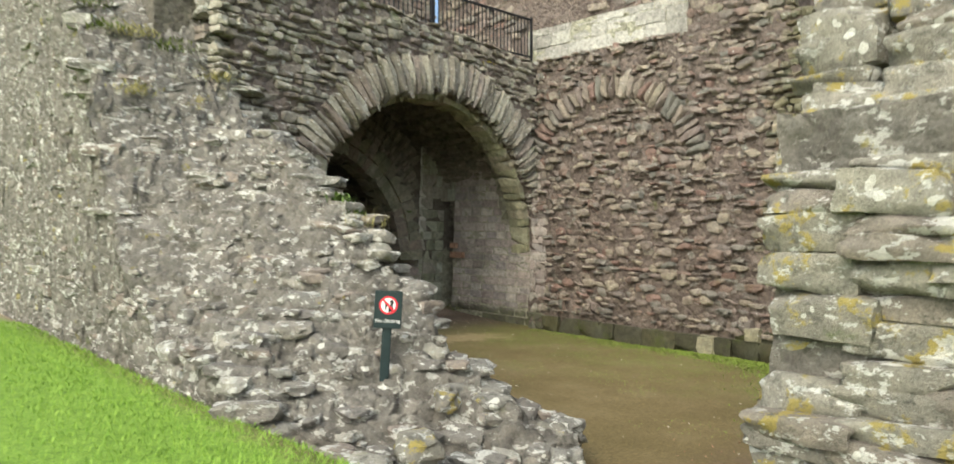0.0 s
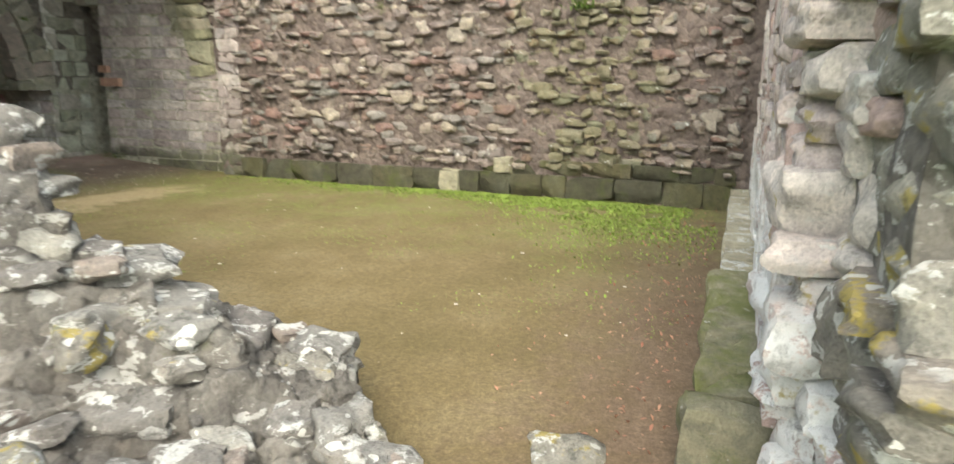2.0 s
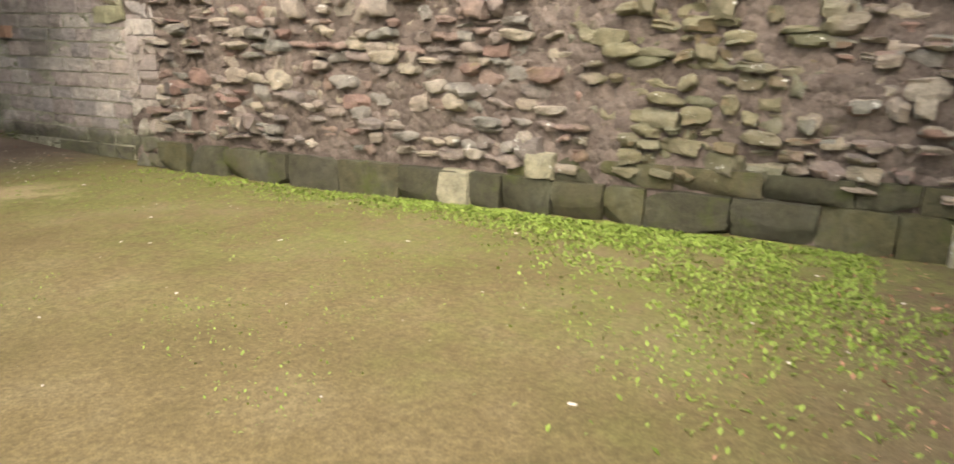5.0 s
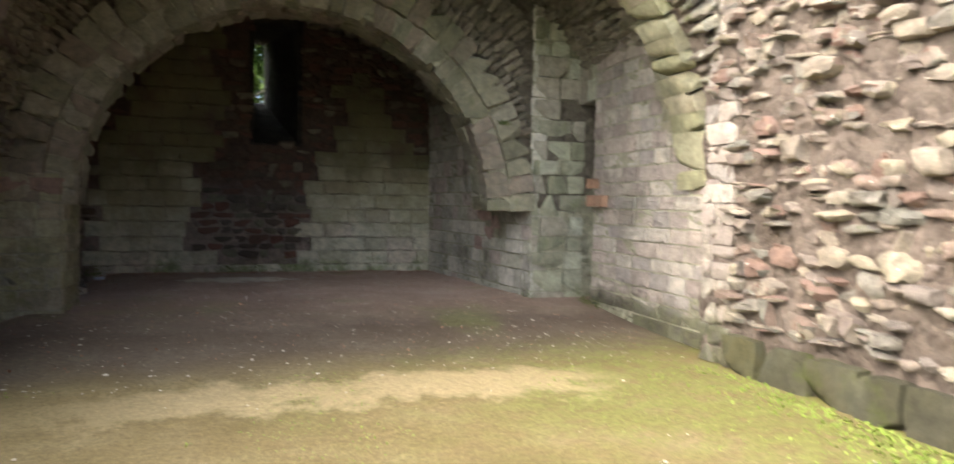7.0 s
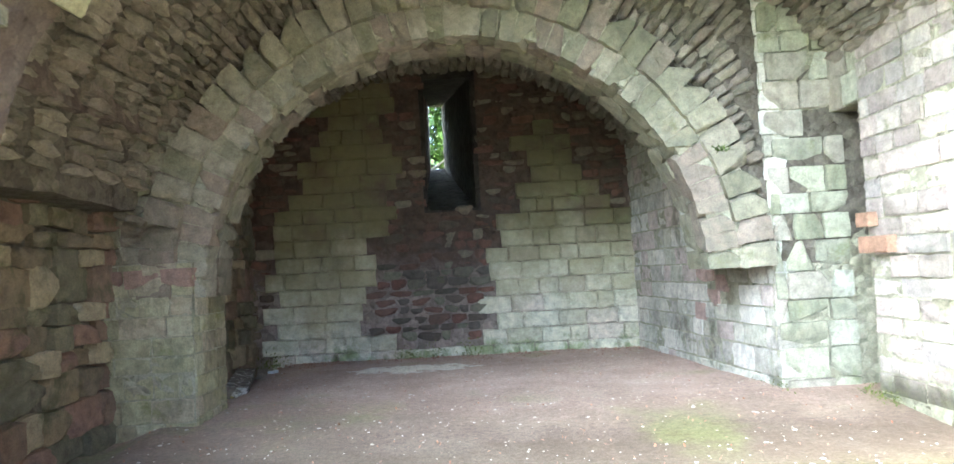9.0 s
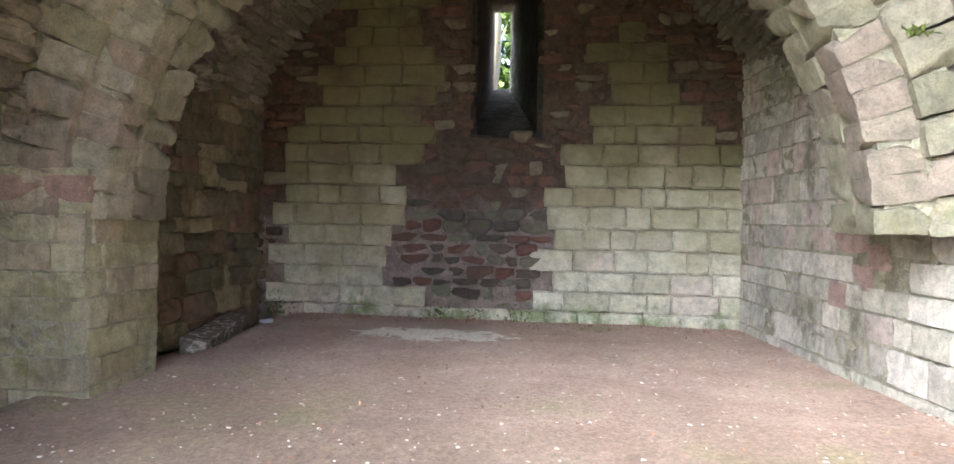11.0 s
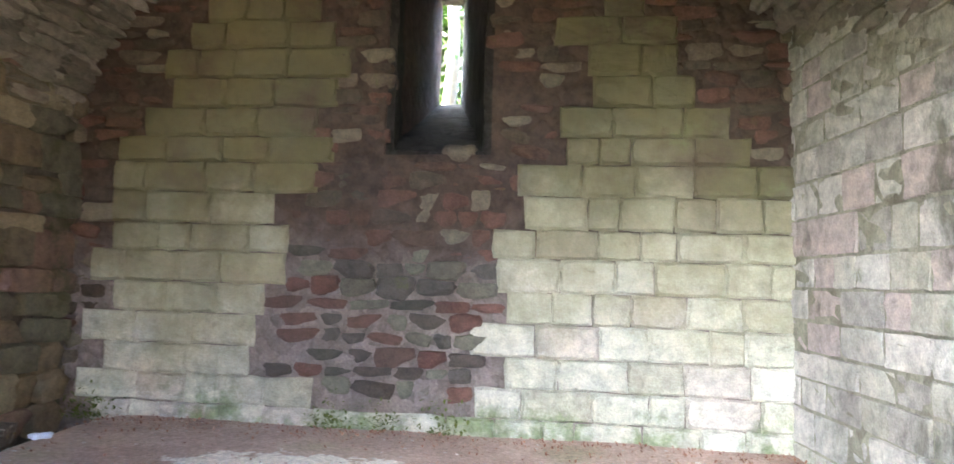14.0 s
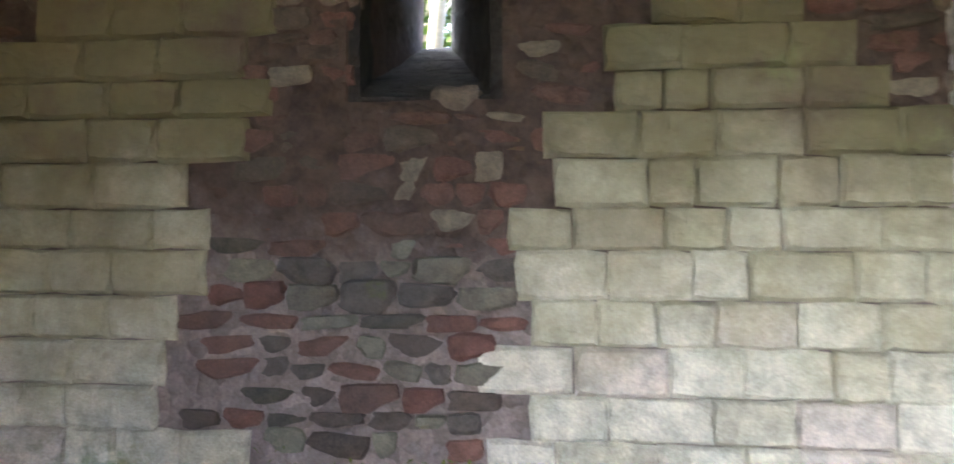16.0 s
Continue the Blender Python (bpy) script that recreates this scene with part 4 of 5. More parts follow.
def ruin_top(x, y):
    c = crest(y)
    if x > 4.5:
        return c - (c - min(c, 0.36)) * min(1, (x - 4.5) / (0.3 + 0.08 * c))
    return c - lean(y) * (4.5 - x)


def ruin_f(u, v, w):
    y = 3.0 + 14.5 * u ** 1.35
    xw = foot_x(y)
    xe = 4.4 if y > 9.7 else 5.15 if y > 4.1 else max(xw + 0.1, 4.35 + (y - 3.1) * 0.8)
    x = xw + (xe - xw) * v
    h = ruin_top(x, y)
    k = math.floor(h / 0.16)
    fr = h / 0.16 - k
    h = max(0.16 * (k + min(1, max(0, (fr - 0.65) / 0.35))), 0.12)
    return wob(wob((x, y, -0.3 + (h + 0.34) * w), 0.085, 2.6), 0.05, 7.5)


V, F = solid(ruin_f, 330, 80, 14)
wall_ruin = mesh_ob("wall_west_ruin", V, F, M_MORTAR_RUIN, None, True)
tagged(wall_ruin, "broken rubble wall stepping down, grey with lichen", "ruined wall", kind="structure")
rg = random.Random(61)
st = []
z = 0.22
while z < 5.9:
    h = rg.uniform(0.08, 0.2)
    y = 3.1
    while y < 17:
        l = rg.choice((rg.uniform(0.1, 0.25), rg.uniform(0.2, 0.65)))
        g = (ruin_x(y + 0.25, z) - ruin_x(y - 0.05, z)) / 0.3
        g = min(max(g, -2.5), 2.5)
        n = math.hypot(g, 1)
        yc = y + l / n / 2
        if crest(yc) > z + 0.01 and rg.random() > 0.36 and ruin_x(yc, z) < 4.9:
            U = np.array((g, 1.0, 0)) / n
            N = np.array((-U[1], U[0], 0))
            sloped = ruin_x(yc, z) > foot_x(yc) + 0.01
            dp = 0.5 if sloped else 0.3
            P = np.array((ruin_x(yc, z), yc, z + h / 2 - 0.03 + rg.uniform(-0.03, 0.03))) - N * (dp / 2 - (rg.uniform(-0.13, 0.0) if sloped else rg.uniform(-0.05, 0.035)))
            st.append((SLABS, rg.randrange(16), placed(P, U, N, np.array((0, 0, 1.0)), l * 1.04, dp, h * rg.uniform(0.7, 1.25), rg.uniform(-0.06, 0.06), rg.uniform(-0.12, 0.12), rg.uniform(-0.08, 0.05))))
        y += l / n
    z += h * 0.92
# loose blocks on the apron and the crest
for i in range(110):
    y = rg.uniform(3.1, 8.5)
    x = rg.uniform(foot_x(y), 5.05 if y > 4.1 else max(foot_x(y) + 0.1, 4.3 + (y - 3.1) * 0.8))
    s = rg.uniform(0.05, 0.2)
    st.append((COBBLES, rg.randrange(12), placed(np.array((x, y, max(ruin_top(x, y), 0.2) + s * 0.04)), np.array((1.0, 0, 0)), np.array((0, 1.0, 0)), np.array((0, 0, 1.0)), s * 1.6, s * 1.2, s * 0.6, rg.uniform(-0.2, 0.2), rg.uniform(-3, 3), rg.uniform(-0.2, 0.2))))
# east side of the ruin, towards the yard
for q in face((4.72, 4.6, 0.3), (0, 1, 0), (1, 0, 0), 5.6, 3.5, (0.1, 0.2), (0.15, 0.45), SLABS, 62, proud=(0.0, 0.1), deep=0.3, gap=0.0, skip=0.05, tilt=0.08, drift=0.02, keep=lambda P: P[2] < crest(P[1]) - 0.05):
    st.append(q)
lay(wall_ruin, "stone", st, M_RUIN, lambda p: p[1])

# ---------------------------------------------------------------- broken end of the south wall
st = []
rg = random.Random(71)
edge_x = lambda z: 3.74 + 0.09 * math.sin(z * 5) + 0.72 * max(0, z - 2.1) ** 1.1
for y in (1.36, 0.96, 0.54):
    for col in range(7 if y > 1.2 else 4):
        z = -0.1 - rg.uniform(0, 0.1)
        while z < 4.6:
            small = col == 0 or y > 1.2
            h = rg.uniform(0.09, 0.24) if small else rg.choice((rg.uniform(0.12, 0.22), rg.uniform(0.24, 0.44), rg.uniform(0.3, 0.46)))
            lx = rg.uniform(0.26, 0.5) if small else rg.uniform(0.5, 0.64)
            x = edge_x(z + h / 2) + (col * 0.3 + rg.uniform(-0.1, 0.08) if small else 0.02 + (col - 0.45) * 0.48 + rg.uniform(-0.07, 0.07))
            st.append((RUGGED if small else HEWN, rg.randrange(12), placed(np.array((x + lx / 2, y + rg.uniform(-0.06, 0.06) + (0.15 if y > 1.2 and x > 4.45 else 0.0), z + h / 2)), np.array((1.0, 0, 0)), np.array((0, 1.0, 0)), np.array((0, 0, 1.0)), lx * 1.06, 0.52, h * 1.05, rg.uniform(-0.07, 0.07), rg.uniform(-0.15, 0.15), rg.uniform(-0.07, 0.07))))
            z += h * 0.96
pillar = block_wall("wall_south_end", 3.84, 5.2, 0.45, 1.58, -0.3, 2.7, M_MORTAR_RUIN, 0.05, 0.09)
tagged(pillar, "broken wall end of large lichen-covered stones", "wall", kind="structure")
limed = lambda q: q[2][1, 3] > 1.25 and q[2][0, 3] > 4.35 and q[2][2, 3] < 2.1
lay(pillar, "stone", [q for q in st if not limed(q)], M_PIL, lambda p: p[2])
lay(pillar, "limed_stone", [q for q in st if limed(q)], M_SOUTH, lambda p: p[2])

# ---------------------------------------------------------------- upper storey seen over the yard
parapet = block_wall("wall_parapet", 12.5, 13.0, 6.7, 11.1, 5.9, 6.95, M_MORTAR_PALE, 0.02, 0.15)
tagged(parapet, "whitened ashlar parapet on the east wall", "parapet", kind="structure")
lay(parapet, "stone", face((12.5, 6.7, 5.95), (0, 1, 0), (-1, 0, 0), 4.4, 1.0, (0.24, 0.3), (0.4, 0.75), BLOCKS, 91, deep=0.2, gap=0.01, proud=(0.0, 0.03)), pair("whitened_parapet_stone", ((0.42, 0.41, 0.37), (0.36, 0.35, 0.32), (0.47, 0.46, 0.42)), lichen=0.5), lambda p: p[1])
upper = block_wall("wall_upper_east", 12.1, 13.4, 4.7, 6.72, 5.8, 8.2, M_MORTAR, 0.06, 0.1)
tagged(upper, "broken rubble stub rising above the east wall", "wall", kind="structure")
lay(upper, "stone", face((12.1, 4.7, 5.85), (0, 1, 0), (-1, 0, 0), 2.0, 2.3, (0.09, 0.18), (0.15, 0.4), SLABS, 92, deep=0.3, gap=0.0, proud=(0.0, 0.1), skip=0.08, tilt=0.08), M_RUB, lambda p: p[2])
for nm, seed, o, U, N, w in (("wall_keep_north", 93, (5.0, 17.5, 6.0), (1, 0, 0), (0, -1, 0), 10.0), ("wall_keep_east", 94, (15.2, 2.0, 6.0), (0, 1, 0), (-1, 0, 0), 15.5)):
    k = block_wall(nm, min(o[0], o[0] + U[0] * w - N[0] * 1.0), max(o[0] + 1.0, o[0] + U[0] * w), o[1], o[1] + max(1.0, U[1] * w), 5.5, 12.0, M_MORTAR, 0.08, 0.25)
    tagged(k, "pink rubble wall of the ruined keep behind", "wall", kind="structure")
    hole = lambda P: (abs(P[0] - 12.6) < 0.9 and P[2] < 9.6) if P[1] > 17 else (abs(P[1] - 12.5) < 1.2 and P[2] < 9.0)
    lay(k, "stone", face(o, U, N, w, 5.5, (0.14, 0.28), (0.25, 0.7), SLABS, seed, deep=0.35, gap=0.0, proud=(0.0, 0.12), skip=0.08, tilt=0.06, keep=lambda P: not hole(P)), M_RUB, lambda p: p[2], most=60)

M_IRON = plain("dark_painted_iron", (0.025, 0.025, 0.028), 0.5, 0.3)


def box_mesh(bm, x0, x1, y0, y1, z0, z1, bevel=0.0):
    r = bmesh.ops.create_cube(bm, size=1.0)
    bmesh.ops.scale(bm, verts=r["verts"], vec=(x1 - x0, y1 - y0, z1 - z0))
    bmesh.ops.translate(bm, verts=r["verts"], vec=((x0 + x1) / 2, (y0 + y1) / 2, (z0 + z1) / 2))
    if bevel:
        es = list({e for v in r["verts"] for e in v.link_edges})
        bmesh.ops.bevel(bm, geom=es, offset=bevel, segments=2, affect="EDGES")


def part(name, bm, material, parent, label=""):
    me = bpy.data.meshes.new(name)
    bm.to_mesh(me)
    bm.free()
    me.materials.append(material)
    ob = new(name, me)
    ob.parent = parent
    if label:
        tagged(ob, label)
    return ob


def railing(length, label):
    """Iron railing along x: two rails, bars, end posts."""
    r = new("railing")
    tagged(r, label, "railing")
    for z0, z1 in ((0.08, 0.12), (0.95, 1.0)):
        bm = bmesh.new()
        box_mesh(bm, 0, length, -0.022, 0.022, z0, z1, 0.006)
        part("rail", bm, M_IRON, r)
    n = int(length / 0.115)
    me = None
    for i in range(n + 1):
        if me is None:
            bm = bmesh.new()
            box_mesh(bm, -0.009, 0.009, -0.009, 0.009, 0.12, 0.95)
            me = part("bar", bm, M_IRON, r).data
        else:
            ob = new("bar", me)
            ob.parent = r
            ob.location.x = length * i / n
    for x in (0.0, length / 2, length):
        bm = bmesh.new()
        box_mesh(bm, x - 0.025, x + 0.025, -0.025, 0.025, 0.0, 1.04, 0.006)
        part("post", bm, M_IRON, r)
    return r


rail_a = railing(6.2, "dark iron railing along the edge of the terrace")
rail_a.matrix_basis = pose(6.25, 10.95, 5.93, 0, -2.6, 0)
rail_b = railing(1.6, "short dark iron railing on the wall top")
rail_b.matrix_basis = pose(12.2, 2.6, 6.0, 0, 0, 90)

# ---------------------------------------------------------------- notice
sign = new("warning_sign")
tagged(sign, "small dark green no climbing sign on a short post", "sign")
M_SIGN = plain("dark_green_sign_paint", (0.018, 0.03, 0.032), 0.45)
M_WHITE = plain("white_sign_paint", (0.75, 0.75, 0.73), 0.5, var=0.1)
M_SRED = plain("red_sign_paint", (0.6, 0.03, 0.05), 0.5, var=0.1)
M_BLACK = plain("black_sign_paint", (0.012, 0.012, 0.012), 0.5)
bm = bmesh.new()
box_mesh(bm, -0.125, 0.125, -0.012, 0.012, 0.42, 0.76, 0.008)
panel = part("panel", bm, M_SIGN, sign)
bm = bmesh.new()
box_mesh(bm, -0.042, 0.042, 0.014, 0.075, -0.25, 0.66, 0.012)
part("post", bm, M_SIGN, sign)


def disc(name, r0, r1, y, zc, mat, seg=40):
    V, F = [], []
    for i in range(seg):
        a = 2 * math.pi * i / seg
        for r in (r0, r1):
            V.append((r * math.cos(a), y, zc + r * math.sin(a)))
    for i in range(seg):
        j = (i + 1) % seg
        F.append((2 * i, 2 * i + 1, 2 * j + 1, 2 * j))
    return mesh_ob(name, V, F, mat, panel)


disc("roundel", 0.001, 0.072, -0.0135, 0.63, M_WHITE)
disc("roundel_ring", 0.066, 0.083, -0.0150, 0.63, M_SRED)
bm = bmesh.new()
box_mesh(bm, -0.074, 0.074, -0.0022, 0.0, -0.0085, 0.0085)
bar = part("bar", bm, M_SRED, panel, "red diagonal bar")
bar.matrix_basis = pose(0, -0.0162, 0.63, 0, 45, 0)
bm = bmesh.new()
vs = [bm.verts.new((x, -0.0148, z)) for x, z in ((0.004, 0.565), (0.04, 0.575), (0.05, 0.60), (0.036, 0.625), (0.05, 0.655), (0.034, 0.685), (0.012, 0.672), (0.018, 0.64), (0.0, 0.62))]
bm.faces.new(vs)
part("pictogram_rock", bm, M_BLACK, panel, "plain black rock shape")
bm = bmesh.new()
vs = [bm.verts.new((x, -0.0148, z)) for x, z in ((-0.03, 0.59), (-0.02, 0.59), (-0.012, 0.625), (0.0, 0.65), (-0.006, 0.656), (-0.02, 0.64), (-0.03, 0.66), (-0.038, 0.655), (-0.028, 0.63))]
bm.faces.new(vs)
part("pictogram_mark", bm, M_BLACK, panel, "plain black mark")
fc = bpy.data.curves.new("lettering", "FONT")
fc.body, fc.size, fc.align_x, fc.extrude = "No climbing", 0.047, "CENTER", 0.0006
fo = new("lettering", fc)
bpy.context.view_layer.update()
fm = bpy.data.meshes.new_from_object(fo.evaluated_get(bpy.context.evaluated_depsgraph_get()))
fm.materials.clear()
fm.materials.append(M_WHITE)
bpy.data.objects.remove(fo)
letters = new("lettering", fm)
letters.parent = panel
letters.matrix_basis = pose(0, -0.0145, 0.475, 90, 0, 0)
sign.matrix_basis = pose(3.87, 5.05, 0.70, 0, 1.5, -36)

# ---------------------------------------------------------------- plants


def leaf_mat(name, a, b2):
    m, nt, b = shader(name, 0.6)
    rnd = nt.nodes.new("ShaderNodeNewGeometry").outputs["Random Per Island"]
    nt.links.new(ramp(nt, rnd, [(0.0, a), (1.0, b2)]), b.inputs["Base Color"])
    b.inputs["Transmission Weight"].default_value = 0.0
    b.inputs["Subsurface Weight"].default_value = 0.0
    return m


M_GRASS = leaf_mat("lawn_grass", (0.13, 0.24, 0.025), (0.25, 0.38, 0.06))
M_WEED = leaf_mat("fresh_weeds", (0.11, 0.16, 0.025), (0.22, 0.29, 0.06))
M_FERN = leaf_mat("wall_plants", (0.05, 0.09, 0.02), (0.12, 0.17, 0.04))
M_DRY = leaf_mat("dry_stems", (0.22, 0.2, 0.08), (0.32, 0.28, 0.11))
M_MOSS = leaf_mat("cushion_moss", (0.06, 0.085, 0.015), (0.13, 0.15, 0.03))
M_FLOWER = leaf_mat("yellow_flowers", (0.55, 0.45, 0.02), (0.7, 0.6, 0.05))
M_TREE = leaf_mat("sunlit_tree_leaves", (0.026, 0.06, 0.007), (0.06, 0.105, 0.018))
M_LITTER = leaf_mat("leaf_litter", (0.2, 0.08, 0.05), (0.36, 0.2, 0.13))
M_CHIPS = leaf_mat("pale_chips", (0.32, 0.28, 0.23), (0.55, 0.5, 0.45))


def sprigs(name, spots, mat, size, seed, up=0.8, wide=0.4, parent=None):
    """Many small bent leaves: two faces each."""
    rg = np.random.RandomState(seed)
    n = len(spots)
    P = np.array(spots, float)
    az = rg.uniform(0, 2 * math.pi, n)
    tilt = rg.uniform(0, 1, n) * (1 - up) * 1.5 + rg.uniform(0, 0.35, n)
    L = rg.uniform(size[0], size[1], n)
    d = np.stack([np.cos(az) * np.sin(tilt), np.sin(az) * np.sin(tilt), np.cos(tilt)], 1)
    s = np.stack([-np.sin(az), np.cos(az), np.zeros(n)], 1)
    w = (L * wide / 2)[:, None]
    mid = P + d * (L * 0.55)[:, None]
    tip = P + d * L[:, None] + np.stack([np.cos(az), np.sin(az), -0.3 * np.ones(n)], 1) * (L * 0.3)[:, None]
    V = np.stack([P - s * w * 0.4, P + s * w * 0.4, mid + s * w, mid - s * w, tip], 1).reshape(-1, 3)
    F = []
    for i in range(n):
        k = 5 * i
        F += [(k, k + 1, k + 2, k + 3), (k + 3, k + 2, k + 4)]
    return mesh_ob(name, V.tolist(), F, mat, parent)


rs = np.random.RandomState(5)
spots = []
while len(spots) < 26000:
    x, y = 2.95 - abs(rs.normal(0, 1.3)), rs.uniform(1.6, 13)
    lawn_x = foot_x(y) + 0.04 * math.sin(y * 7) + 0.05
    if x < lawn_x and y > 2.2 + 0.9 * x - 1.2 and (x < 2.2 or rs.rand() < 0.8):
        spots.append((x, y, ground_z(x, y) - 0.004))
grass = sprigs("grass", spots, M_GRASS, (0.03, 0.075), 6, 0.6, 0.09)
tagged(grass, "short bright green mown grass", "grass", kind="stuff")
spots = []
for i in range(11000):
    y = 2.1 + abs(rs.normal(0, 3.4))
    x = 11.83 - abs(rs.normal(0, 0.3 + 1.3 * math.exp(-((y - 3.0) / 1.4) ** 2)))
    if y < 10.0 and noise.noise((x * 1.6, y * 1.6, 2)) > -0.25 and not (x > 10.6 and y < 2.45):
        spots.append((x, y, ground_z(x, y)))
for i in range(6000):
    y = 2.55 + abs(rs.normal(0, 1.5))
    x = 11.85 - abs(rs.normal(0, 1.15 * math.exp(-((y - 3.0) / 1.9) ** 2)))
    if noise.noise((x * 2.2, y * 2.2, 5)) > -0.2:
        spots.append((x, y, ground_z(x, y)))
weeds = sprigs("weeds", spots, M_WEED, (0.014, 0.036), 7, 0.3, 0.7)
tagged(weeds, "low bright weeds along the foot of the wall", "weeds", kind="stuff")
spots = []
for i in range(9000):
    x, y = rs.uniform(5.5, 11.6), rs.uniform(2.2, 10.6)
    if noise.noise((x * 0.8, y * 0.8, 7)) + 0.12 * (x - 8.5) + 0.3 * noise.noise((x * 4, y * 4, 1)) > 0.12:
        spots.append((x, y, ground_z(x, y)))
tagged(sprigs("moss_growth", spots, M_WEED, (0.008, 0.02), 8, 0.2, 0.7), "thin moss and seedlings on trodden earth", "moss", kind="stuff")
# leaf litter and pale chips on the soil
spots = [(rs.uniform(5.2, 11.2), 18.0 - abs(rs.normal(0, 0.25)), 0.012) for i in range(1100)] + [(rs.uniform(5.2, 12.0), rs.uniform(11, 18), 0.012) for i in range(900)] + [(rs.uniform(5, 12), 2.15 + abs(rs.normal(0, 0.45)), 0.012) for i in range(500)]
tagged(sprigs("leaf_litter", [(x, y, ground_z(x, y) + 0.004) for x, y, z in spots], M_LITTER, (0.015, 0.035), 9, -0.1, 0.6), "reddish dead leaves scattered on the soil", "leaf litter", kind="stuff")
V, F = [], []
for i in range(1250):
    x, y = (rs.uniform(5.2, 11.9), rs.uniform(10.3, 17.9)) if i < 1150 else (rs.uniform(5, 11.8), rs.uniform(2.2, 10))
    v, f = COBBLES[i % 12]
    s = rs.uniform(0.004, 0.011) if rs.rand() < 0.8 else rs.uniform(0.01, 0.02)
    F += [[a + len(V) for a in q] for q in f[::1]]
    V += (v * (s * rs.uniform(0.8, 2), s * rs.uniform(0.8, 2), s * 0.6) + (x, y, ground_z(x, y) + s * 0.1)).tolist()
tagged(mesh_ob("stone_chips", V, F, M_CHIPS, None, True), "pale stone chips scattered over the floor", "stone chips", kind="stuff")


def clump(name, x, y, z, spread, n, mat, size, seed, label, category, up=0.5, wide=0.35):
    rg = np.random.RandomState(seed)
    sp = [(x + rg.normal(0, spread), y + rg.normal(0, spread), z + abs(rg.normal(0, spread * 0.5))) for i in range(n)]
    return tagged(sprigs(name, sp, mat, size, seed, up, wide), label, category, kind="stuff")


clump("wall_plant", 4.62, 7.0, 2.3, 0.07, 130, M_FERN, (0.05, 0.14), 21, "leafy weed growing from the broken crest", "plant")
clump("wall_plant", 4.6, 6.75, 2.15, 0.05, 60, M_FERN, (0.05, 0.14), 22, "small weed on the broken crest", "plant")
clump("dry_grass_tuft", 4.6, 6.45, 2.02, 0.12, 60, M_DRY, (0.08, 0.2), 23, "dry grass tuft on the broken crest", "grass tuft", 0.9, 0.05)
clump("wall_fern", 11.82, 4.5, 3.35, 0.14, 150, M_FERN, (0.08, 0.2), 24, "green fern hanging on the rubble wall", "fern", 0.2)
clump("wall_fern", 11.85, 4.1, 2.6, 0.08, 70, M_FERN, (0.06, 0.14), 25, "small fern on the rubble wall", "fern", 0.2)
clump("arch_fern", 11.0, 13.6, 2.55, 0.05, 60, M_FERN, (0.04, 0.1), 26, "little fern in a joint of the arch", "fern", 0.2)
for k, (x, y, z) in enumerate(((3.05, 10.3, 4.5), (3.3, 10.15, 4.5), (3.75, 9.95, 4.2), (3.2, 9.75, 4.7), (2.95, 10.9, 4.3), (4.3, 9.6, 4.0))):
    clump("moss_tuft", x, y, ruin_top(x, y) + 0.06, 0.13, 150, M_DRY if k % 2 else M_MOSS, (0.05, 0.12), 30 + k, "yellow-green tuft on the ruined wall", "moss", 0.6, 0.2)
clump("flower_tuft", 10.3, 10.3, 5.62, 0.06, 40, M_FLOWER, (0.03, 0.05), 36, "small yellow flowers over the arch", "flowers", 0.2, 0.8)
clump("flower_tuft", 4.9, 11.8, 5.6, 0.06, 30, M_FLOWER, (0.03, 0.05), 37, "small yellow flowers on the ruin", "flowers", 0.2, 0.8)
for k, (x, w, n) in enumerate(((5.05, 0.16, 220), (7.3, 0.1, 170), (7.75, 0.08, 120), (8.25, 0.1, 150))):
    rg2 = np.random.RandomState(50 + k)
    sp = [(x + rg2.normal(0, w), 18.02 - abs(rg2.normal(0, 0.02)), 0.1 + abs(rg2.normal(0, 0.13))) for i in range(n)]
    tagged(sprigs("moss_cushion", sp, M_MOSS, (0.02, 0.05), 60 + k, 0.1, 0.6), "dark green moss at the foot of the ashlar", "moss", kind="stuff")
for k, (y, n) in enumerate(((14.2, 90), (13.75, 60), (13.2, 90), (12.9, 60))):
    rg2 = np.random.RandomState(80 + k)
    sp = [((11.5 if y > 13.6 else 12.15) - abs(rg2.normal(0, 0.05)), y + rg2.normal(0, 0.12), 0.1 + abs(rg2.normal(0, 0.06))) for i in range(n)]
    tagged(sprigs("moss_cushion", sp, M_MOSS, (0.02, 0.045), 84 + k, 0.2, 0.5), "moss tuft at the foot of the wall", "moss", kind="stuff")

# ---------------------------------------------------------------- loose stones, slab, scrap


def loose_stone(x, y, z, sx, sy, sz, rz, seed, mat, label, name="boulder"):
    v, f = rock(seed, 0.22, 5, 6)
    ob = mesh_ob(name, v.tolist(), f, mat, None, True)
    ob.matrix_basis = pose(x, y, z + sz * 0.42, 3, -4, rz) @ Matrix.Diagonal((sx, sy, sz, 1))
    return tagged(ob, label, "stone")


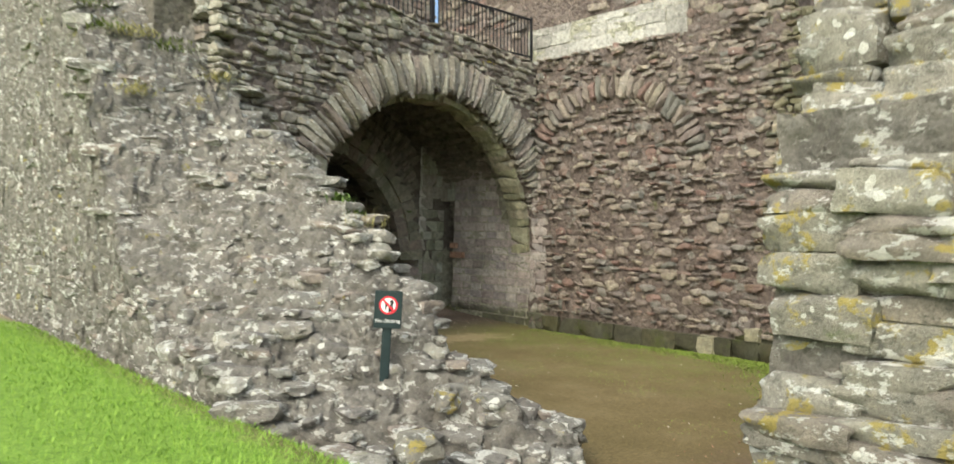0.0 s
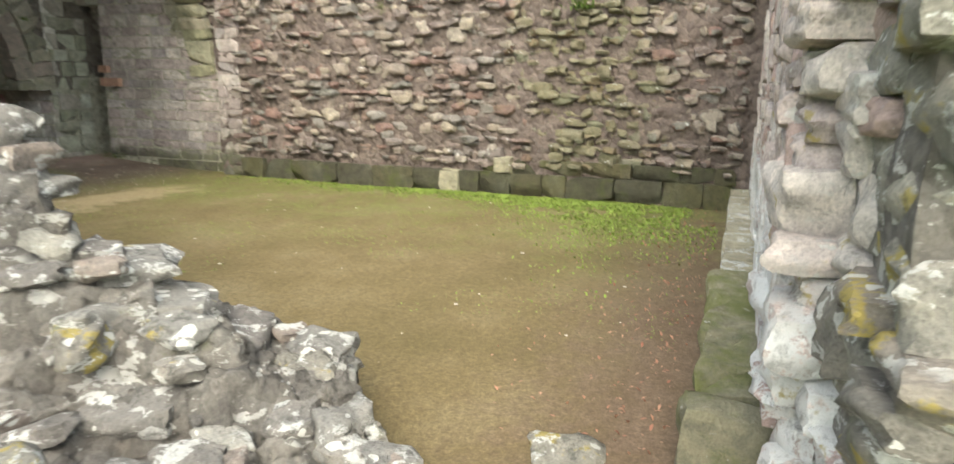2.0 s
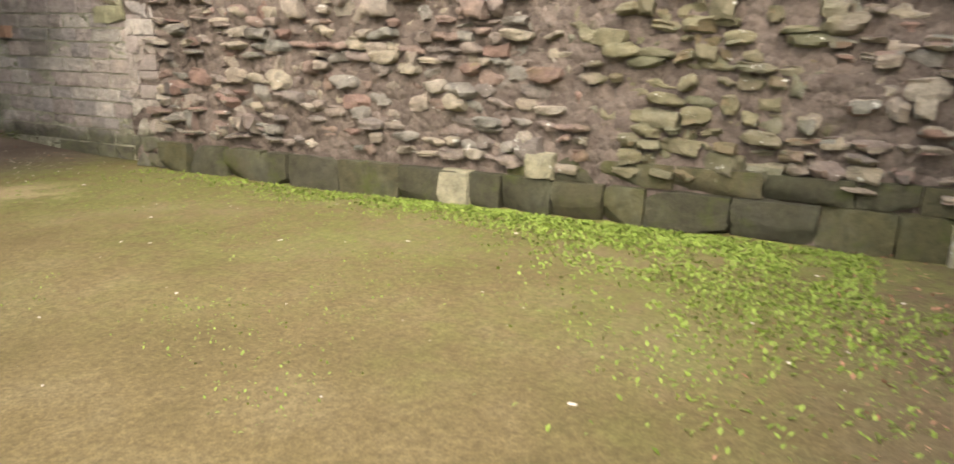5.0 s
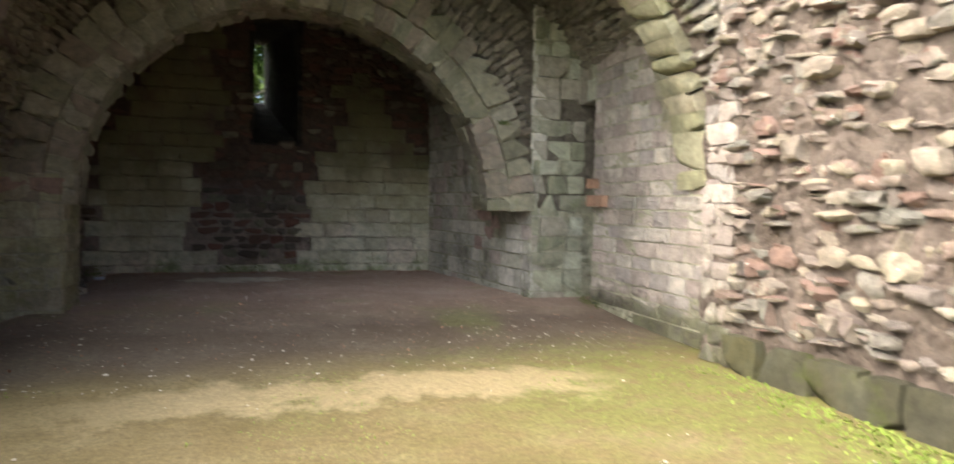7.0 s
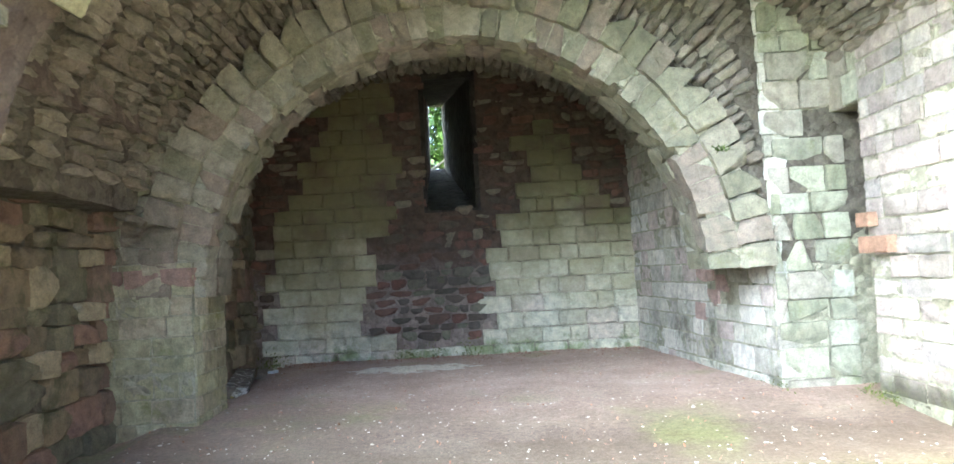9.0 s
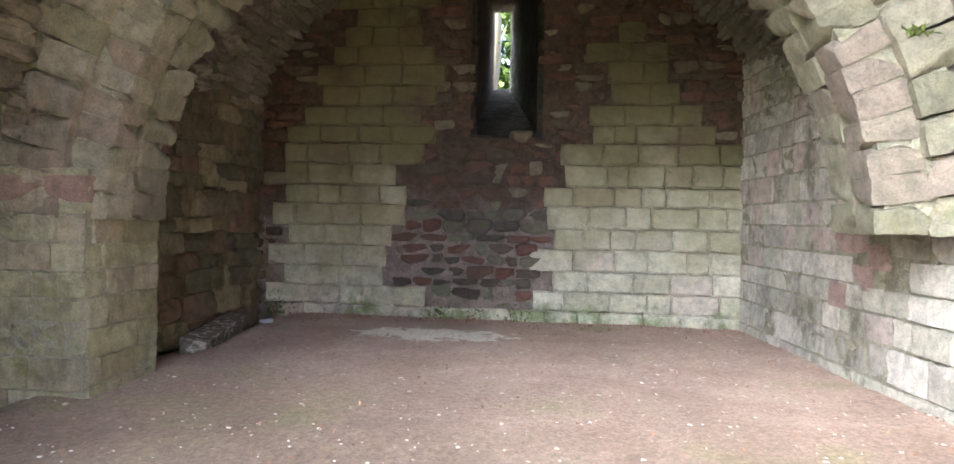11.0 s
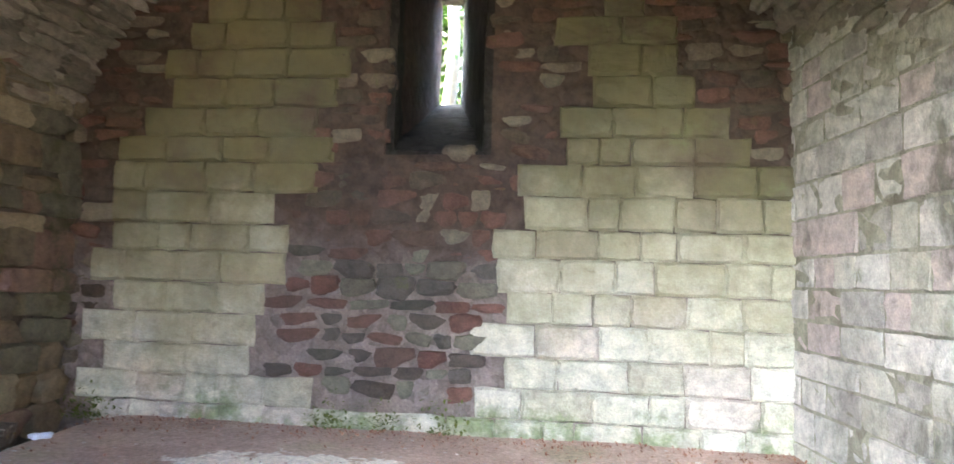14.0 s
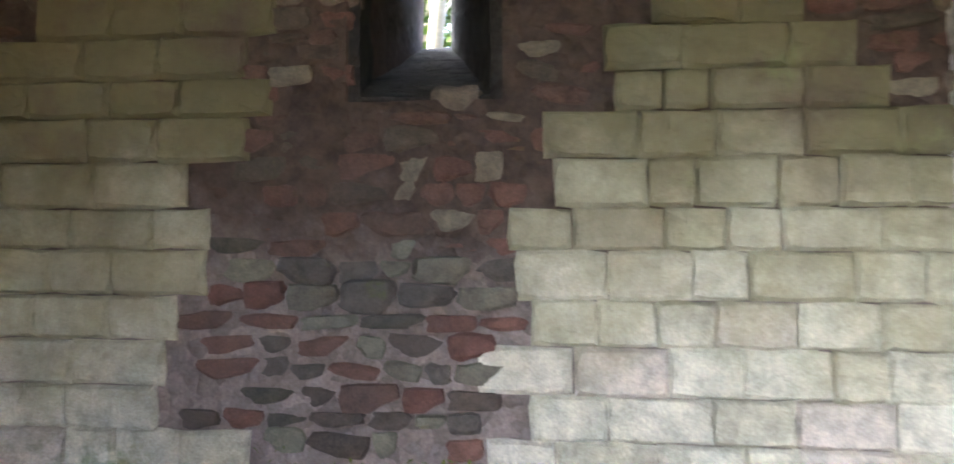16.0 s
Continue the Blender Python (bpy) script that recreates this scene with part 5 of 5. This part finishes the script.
loose_stone(4.95, 2.58, -0.125, 0.36, 0.3, 0.17, 20, 301, M_PIL[0], "low lichened stone half sunk in the earth")
loose_stone(4.67, 3.74, 0.2, 0.28, 0.24, 0.2, 40, 302, M_PIL[0], "pale rounded stone on the ruin's end")
loose_stone(4.93, 3.82, 0.16, 0.36, 0.3, 0.26, 10, 303, M_RUIN[0], "dark grey stone on the ruin's end")
loose_stone(4.45, 3.46, 0.12, 0.34, 0.3, 0.2, 70, 304, M_RUIN[0], "grey block at the ruin's end")
loose_stone(4.86, 4.25, 0.28, 0.42, 0.28, 0.18, 15, 305, M_RUIN[0], "mossy block at the ruin's edge")
loose_stone(4.2, 4.55, 0.46, 0.36, 0.22, 0.16, 35, 306, M_PIL[0], "white lichened stone beside the sign")
loose_stone(3.35, 3.95, 0.32, 0.4, 0.3, 0.2, 60, 307, M_PIL[0], "lichen-covered block at the lawn's edge")
V, F = solid(lambda u, v, w: wob((-0.13 + 0.26 * u, -0.95 + 1.9 * v, -0.06 + 0.15 * w), 0.02, 4.0), 5, 24, 4)
slab = mesh_ob("stone_slab", V, F, M_RUIN[0])
slab.matrix_basis = pose(5.16, 16.3, 0.14, 0, 8, 15)
tagged(slab, "long narrow grey stone slab lying by the wall", "stone slab")
V, F = solid(lambda u, v, w: wob((-0.07 + 0.14 * u, -0.035 + 0.07 * v, 0.0 + 0.035 * w), 0.02, 22.0), 8, 6, 3)
scrap = mesh_ob("crumpled_wrapper", V, F, plain("pale_blue_plastic", (0.5, 0.56, 0.68), 0.3), None)
scrap.matrix_basis = pose(5.36, 17.12, ground_z(5.36, 17.12) + 0.002, 0, 0, 20)
tagged(scrap, "small crumpled pale blue wrapper on the soil", "litter")

# ---------------------------------------------------------------- single coloured stones
for nm, x, y, z, sx, sy, sz, m in (("orange_brick", 12.17, 12.97, 1.545, 0.1, 0.45, 0.15, M_ORANGE), ("orange_brick", 12.17, 13.11, 1.78, 0.1, 0.2, 0.13, M_ORANGE)):
    v, f = BLOCKS[2]
    ob = mesh_ob("brick", v.tolist(), f, m, wall_squared)
    ob.matrix_basis = Matrix(placed(np.array((x - 0.035, y, z)), np.array((0, 1.0, 0)), np.array((-1.0, 0, 0)), np.array((0, 0, 1.0)), sy, sx, sz).tolist())

# ---------------------------------------------------------------- trees outside the slit window


def tree(x, y, z, lean, height, seed, n, spread, base):
    t = new("tree")
    tagged(t, "pale-barked tree with bright green leaves outside the window", "tree", "trees outside the window")
    bark = plain("pale_tree_bark", (0.10, 0.097, 0.075), 0.9)
    V, F = [], []
    seg, rgx = 14, random.Random(seed)
    for limb in range(6):
        a = limb * 1.2 + seed
        pts = []
        for i in range(seg + 1):
            u = i / seg
            if limb == 0:
                p = Vector((lean * u * height + 0.12 * math.sin(u * 9), 0.1 * math.sin(u * 7), u * height))
                r = 0.16 * (1 - 0.6 * u) + 0.02
            else:
                st0 = 0.35 + 0.1 * limb
                o = Vector((lean * st0 * height, 0, st0 * height))
                p = o + Vector((math.cos(a), math.sin(a), 0.7)) * u * 1.8
                r = 0.06 * (1 - 0.85 * u)
            pts.append((p, r))
        b0 = len(V)
        for p, r in pts:
            for k in range(8):
                V.append((p.x + r * math.cos(k * math.pi / 4), p.y + r * math.sin(k * math.pi / 4), p.z))
        for i in range(seg):
            for k in range(8):
                F.append((b0 + i * 8 + k, b0 + i * 8 + (k + 1) % 8, b0 + i * 8 + 8 + (k + 1) % 8, b0 + i * 8 + 8 + k))
    mesh_ob("trunk", V, F, bark, t, True)
    rg3 = np.random.RandomState(seed)
    sp = []
    while len(sp) < n:
        p = rg3.normal(0, 1, 3) * spread + base
        if noise.noise(Vector(p) * 1.1) > -0.1:
            sp.append(p)
    sprigs("crown", sp, M_TREE, (0.1, 0.24), seed, 0.0, 0.6, t)
    t.location = (x, y, z)
    return t


tree(7.68, 23.2, -1.0, -0.06, 7.5, 3, 3000, np.array((1.6, 1.0, 1.6)), np.array((-0.6, 2.0, 5.0)))
tree(5.2, 27.5, -1.0, 0.03, 8.5, 7, 12000, np.array((2.2, 1.2, 2.6)), np.array((0.5, 0.8, 5.2)))
tree(6.6, 26.2, -1.0, 0.02, 9.0, 13, 15000, np.array((1.5, 0.7, 1.7)), np.array((0.2, 0.6, 6.8)))
tree(8.6, 28.5, -1.0, 0.02, 8.5, 9, 12000, np.array((2.2, 1.2, 2.6)), np.array((0.0, 0.8, 5.0)))

haunch = block_wall("wall_haunch", 4.3, 5.3, 9.95, 16.0, 3.0, 5.45, M_MORTAR, 0.06, 0.15)
tagged(haunch, "rubble wall mass beside the vault", "wall", kind="structure")
lay(haunch, "stone", face((4.1, 9.86, 3.2), (1, 0, 0), (0, -1, 0), 1.3, 2.3, (0.1, 0.19), (0.15, 0.4), SLABS, 95, deep=0.35, gap=0.0, proud=(0.02, 0.14), skip=0.06, tilt=0.1, drift=0.03, keep=outside), M_RUIN, lambda p: p[2])
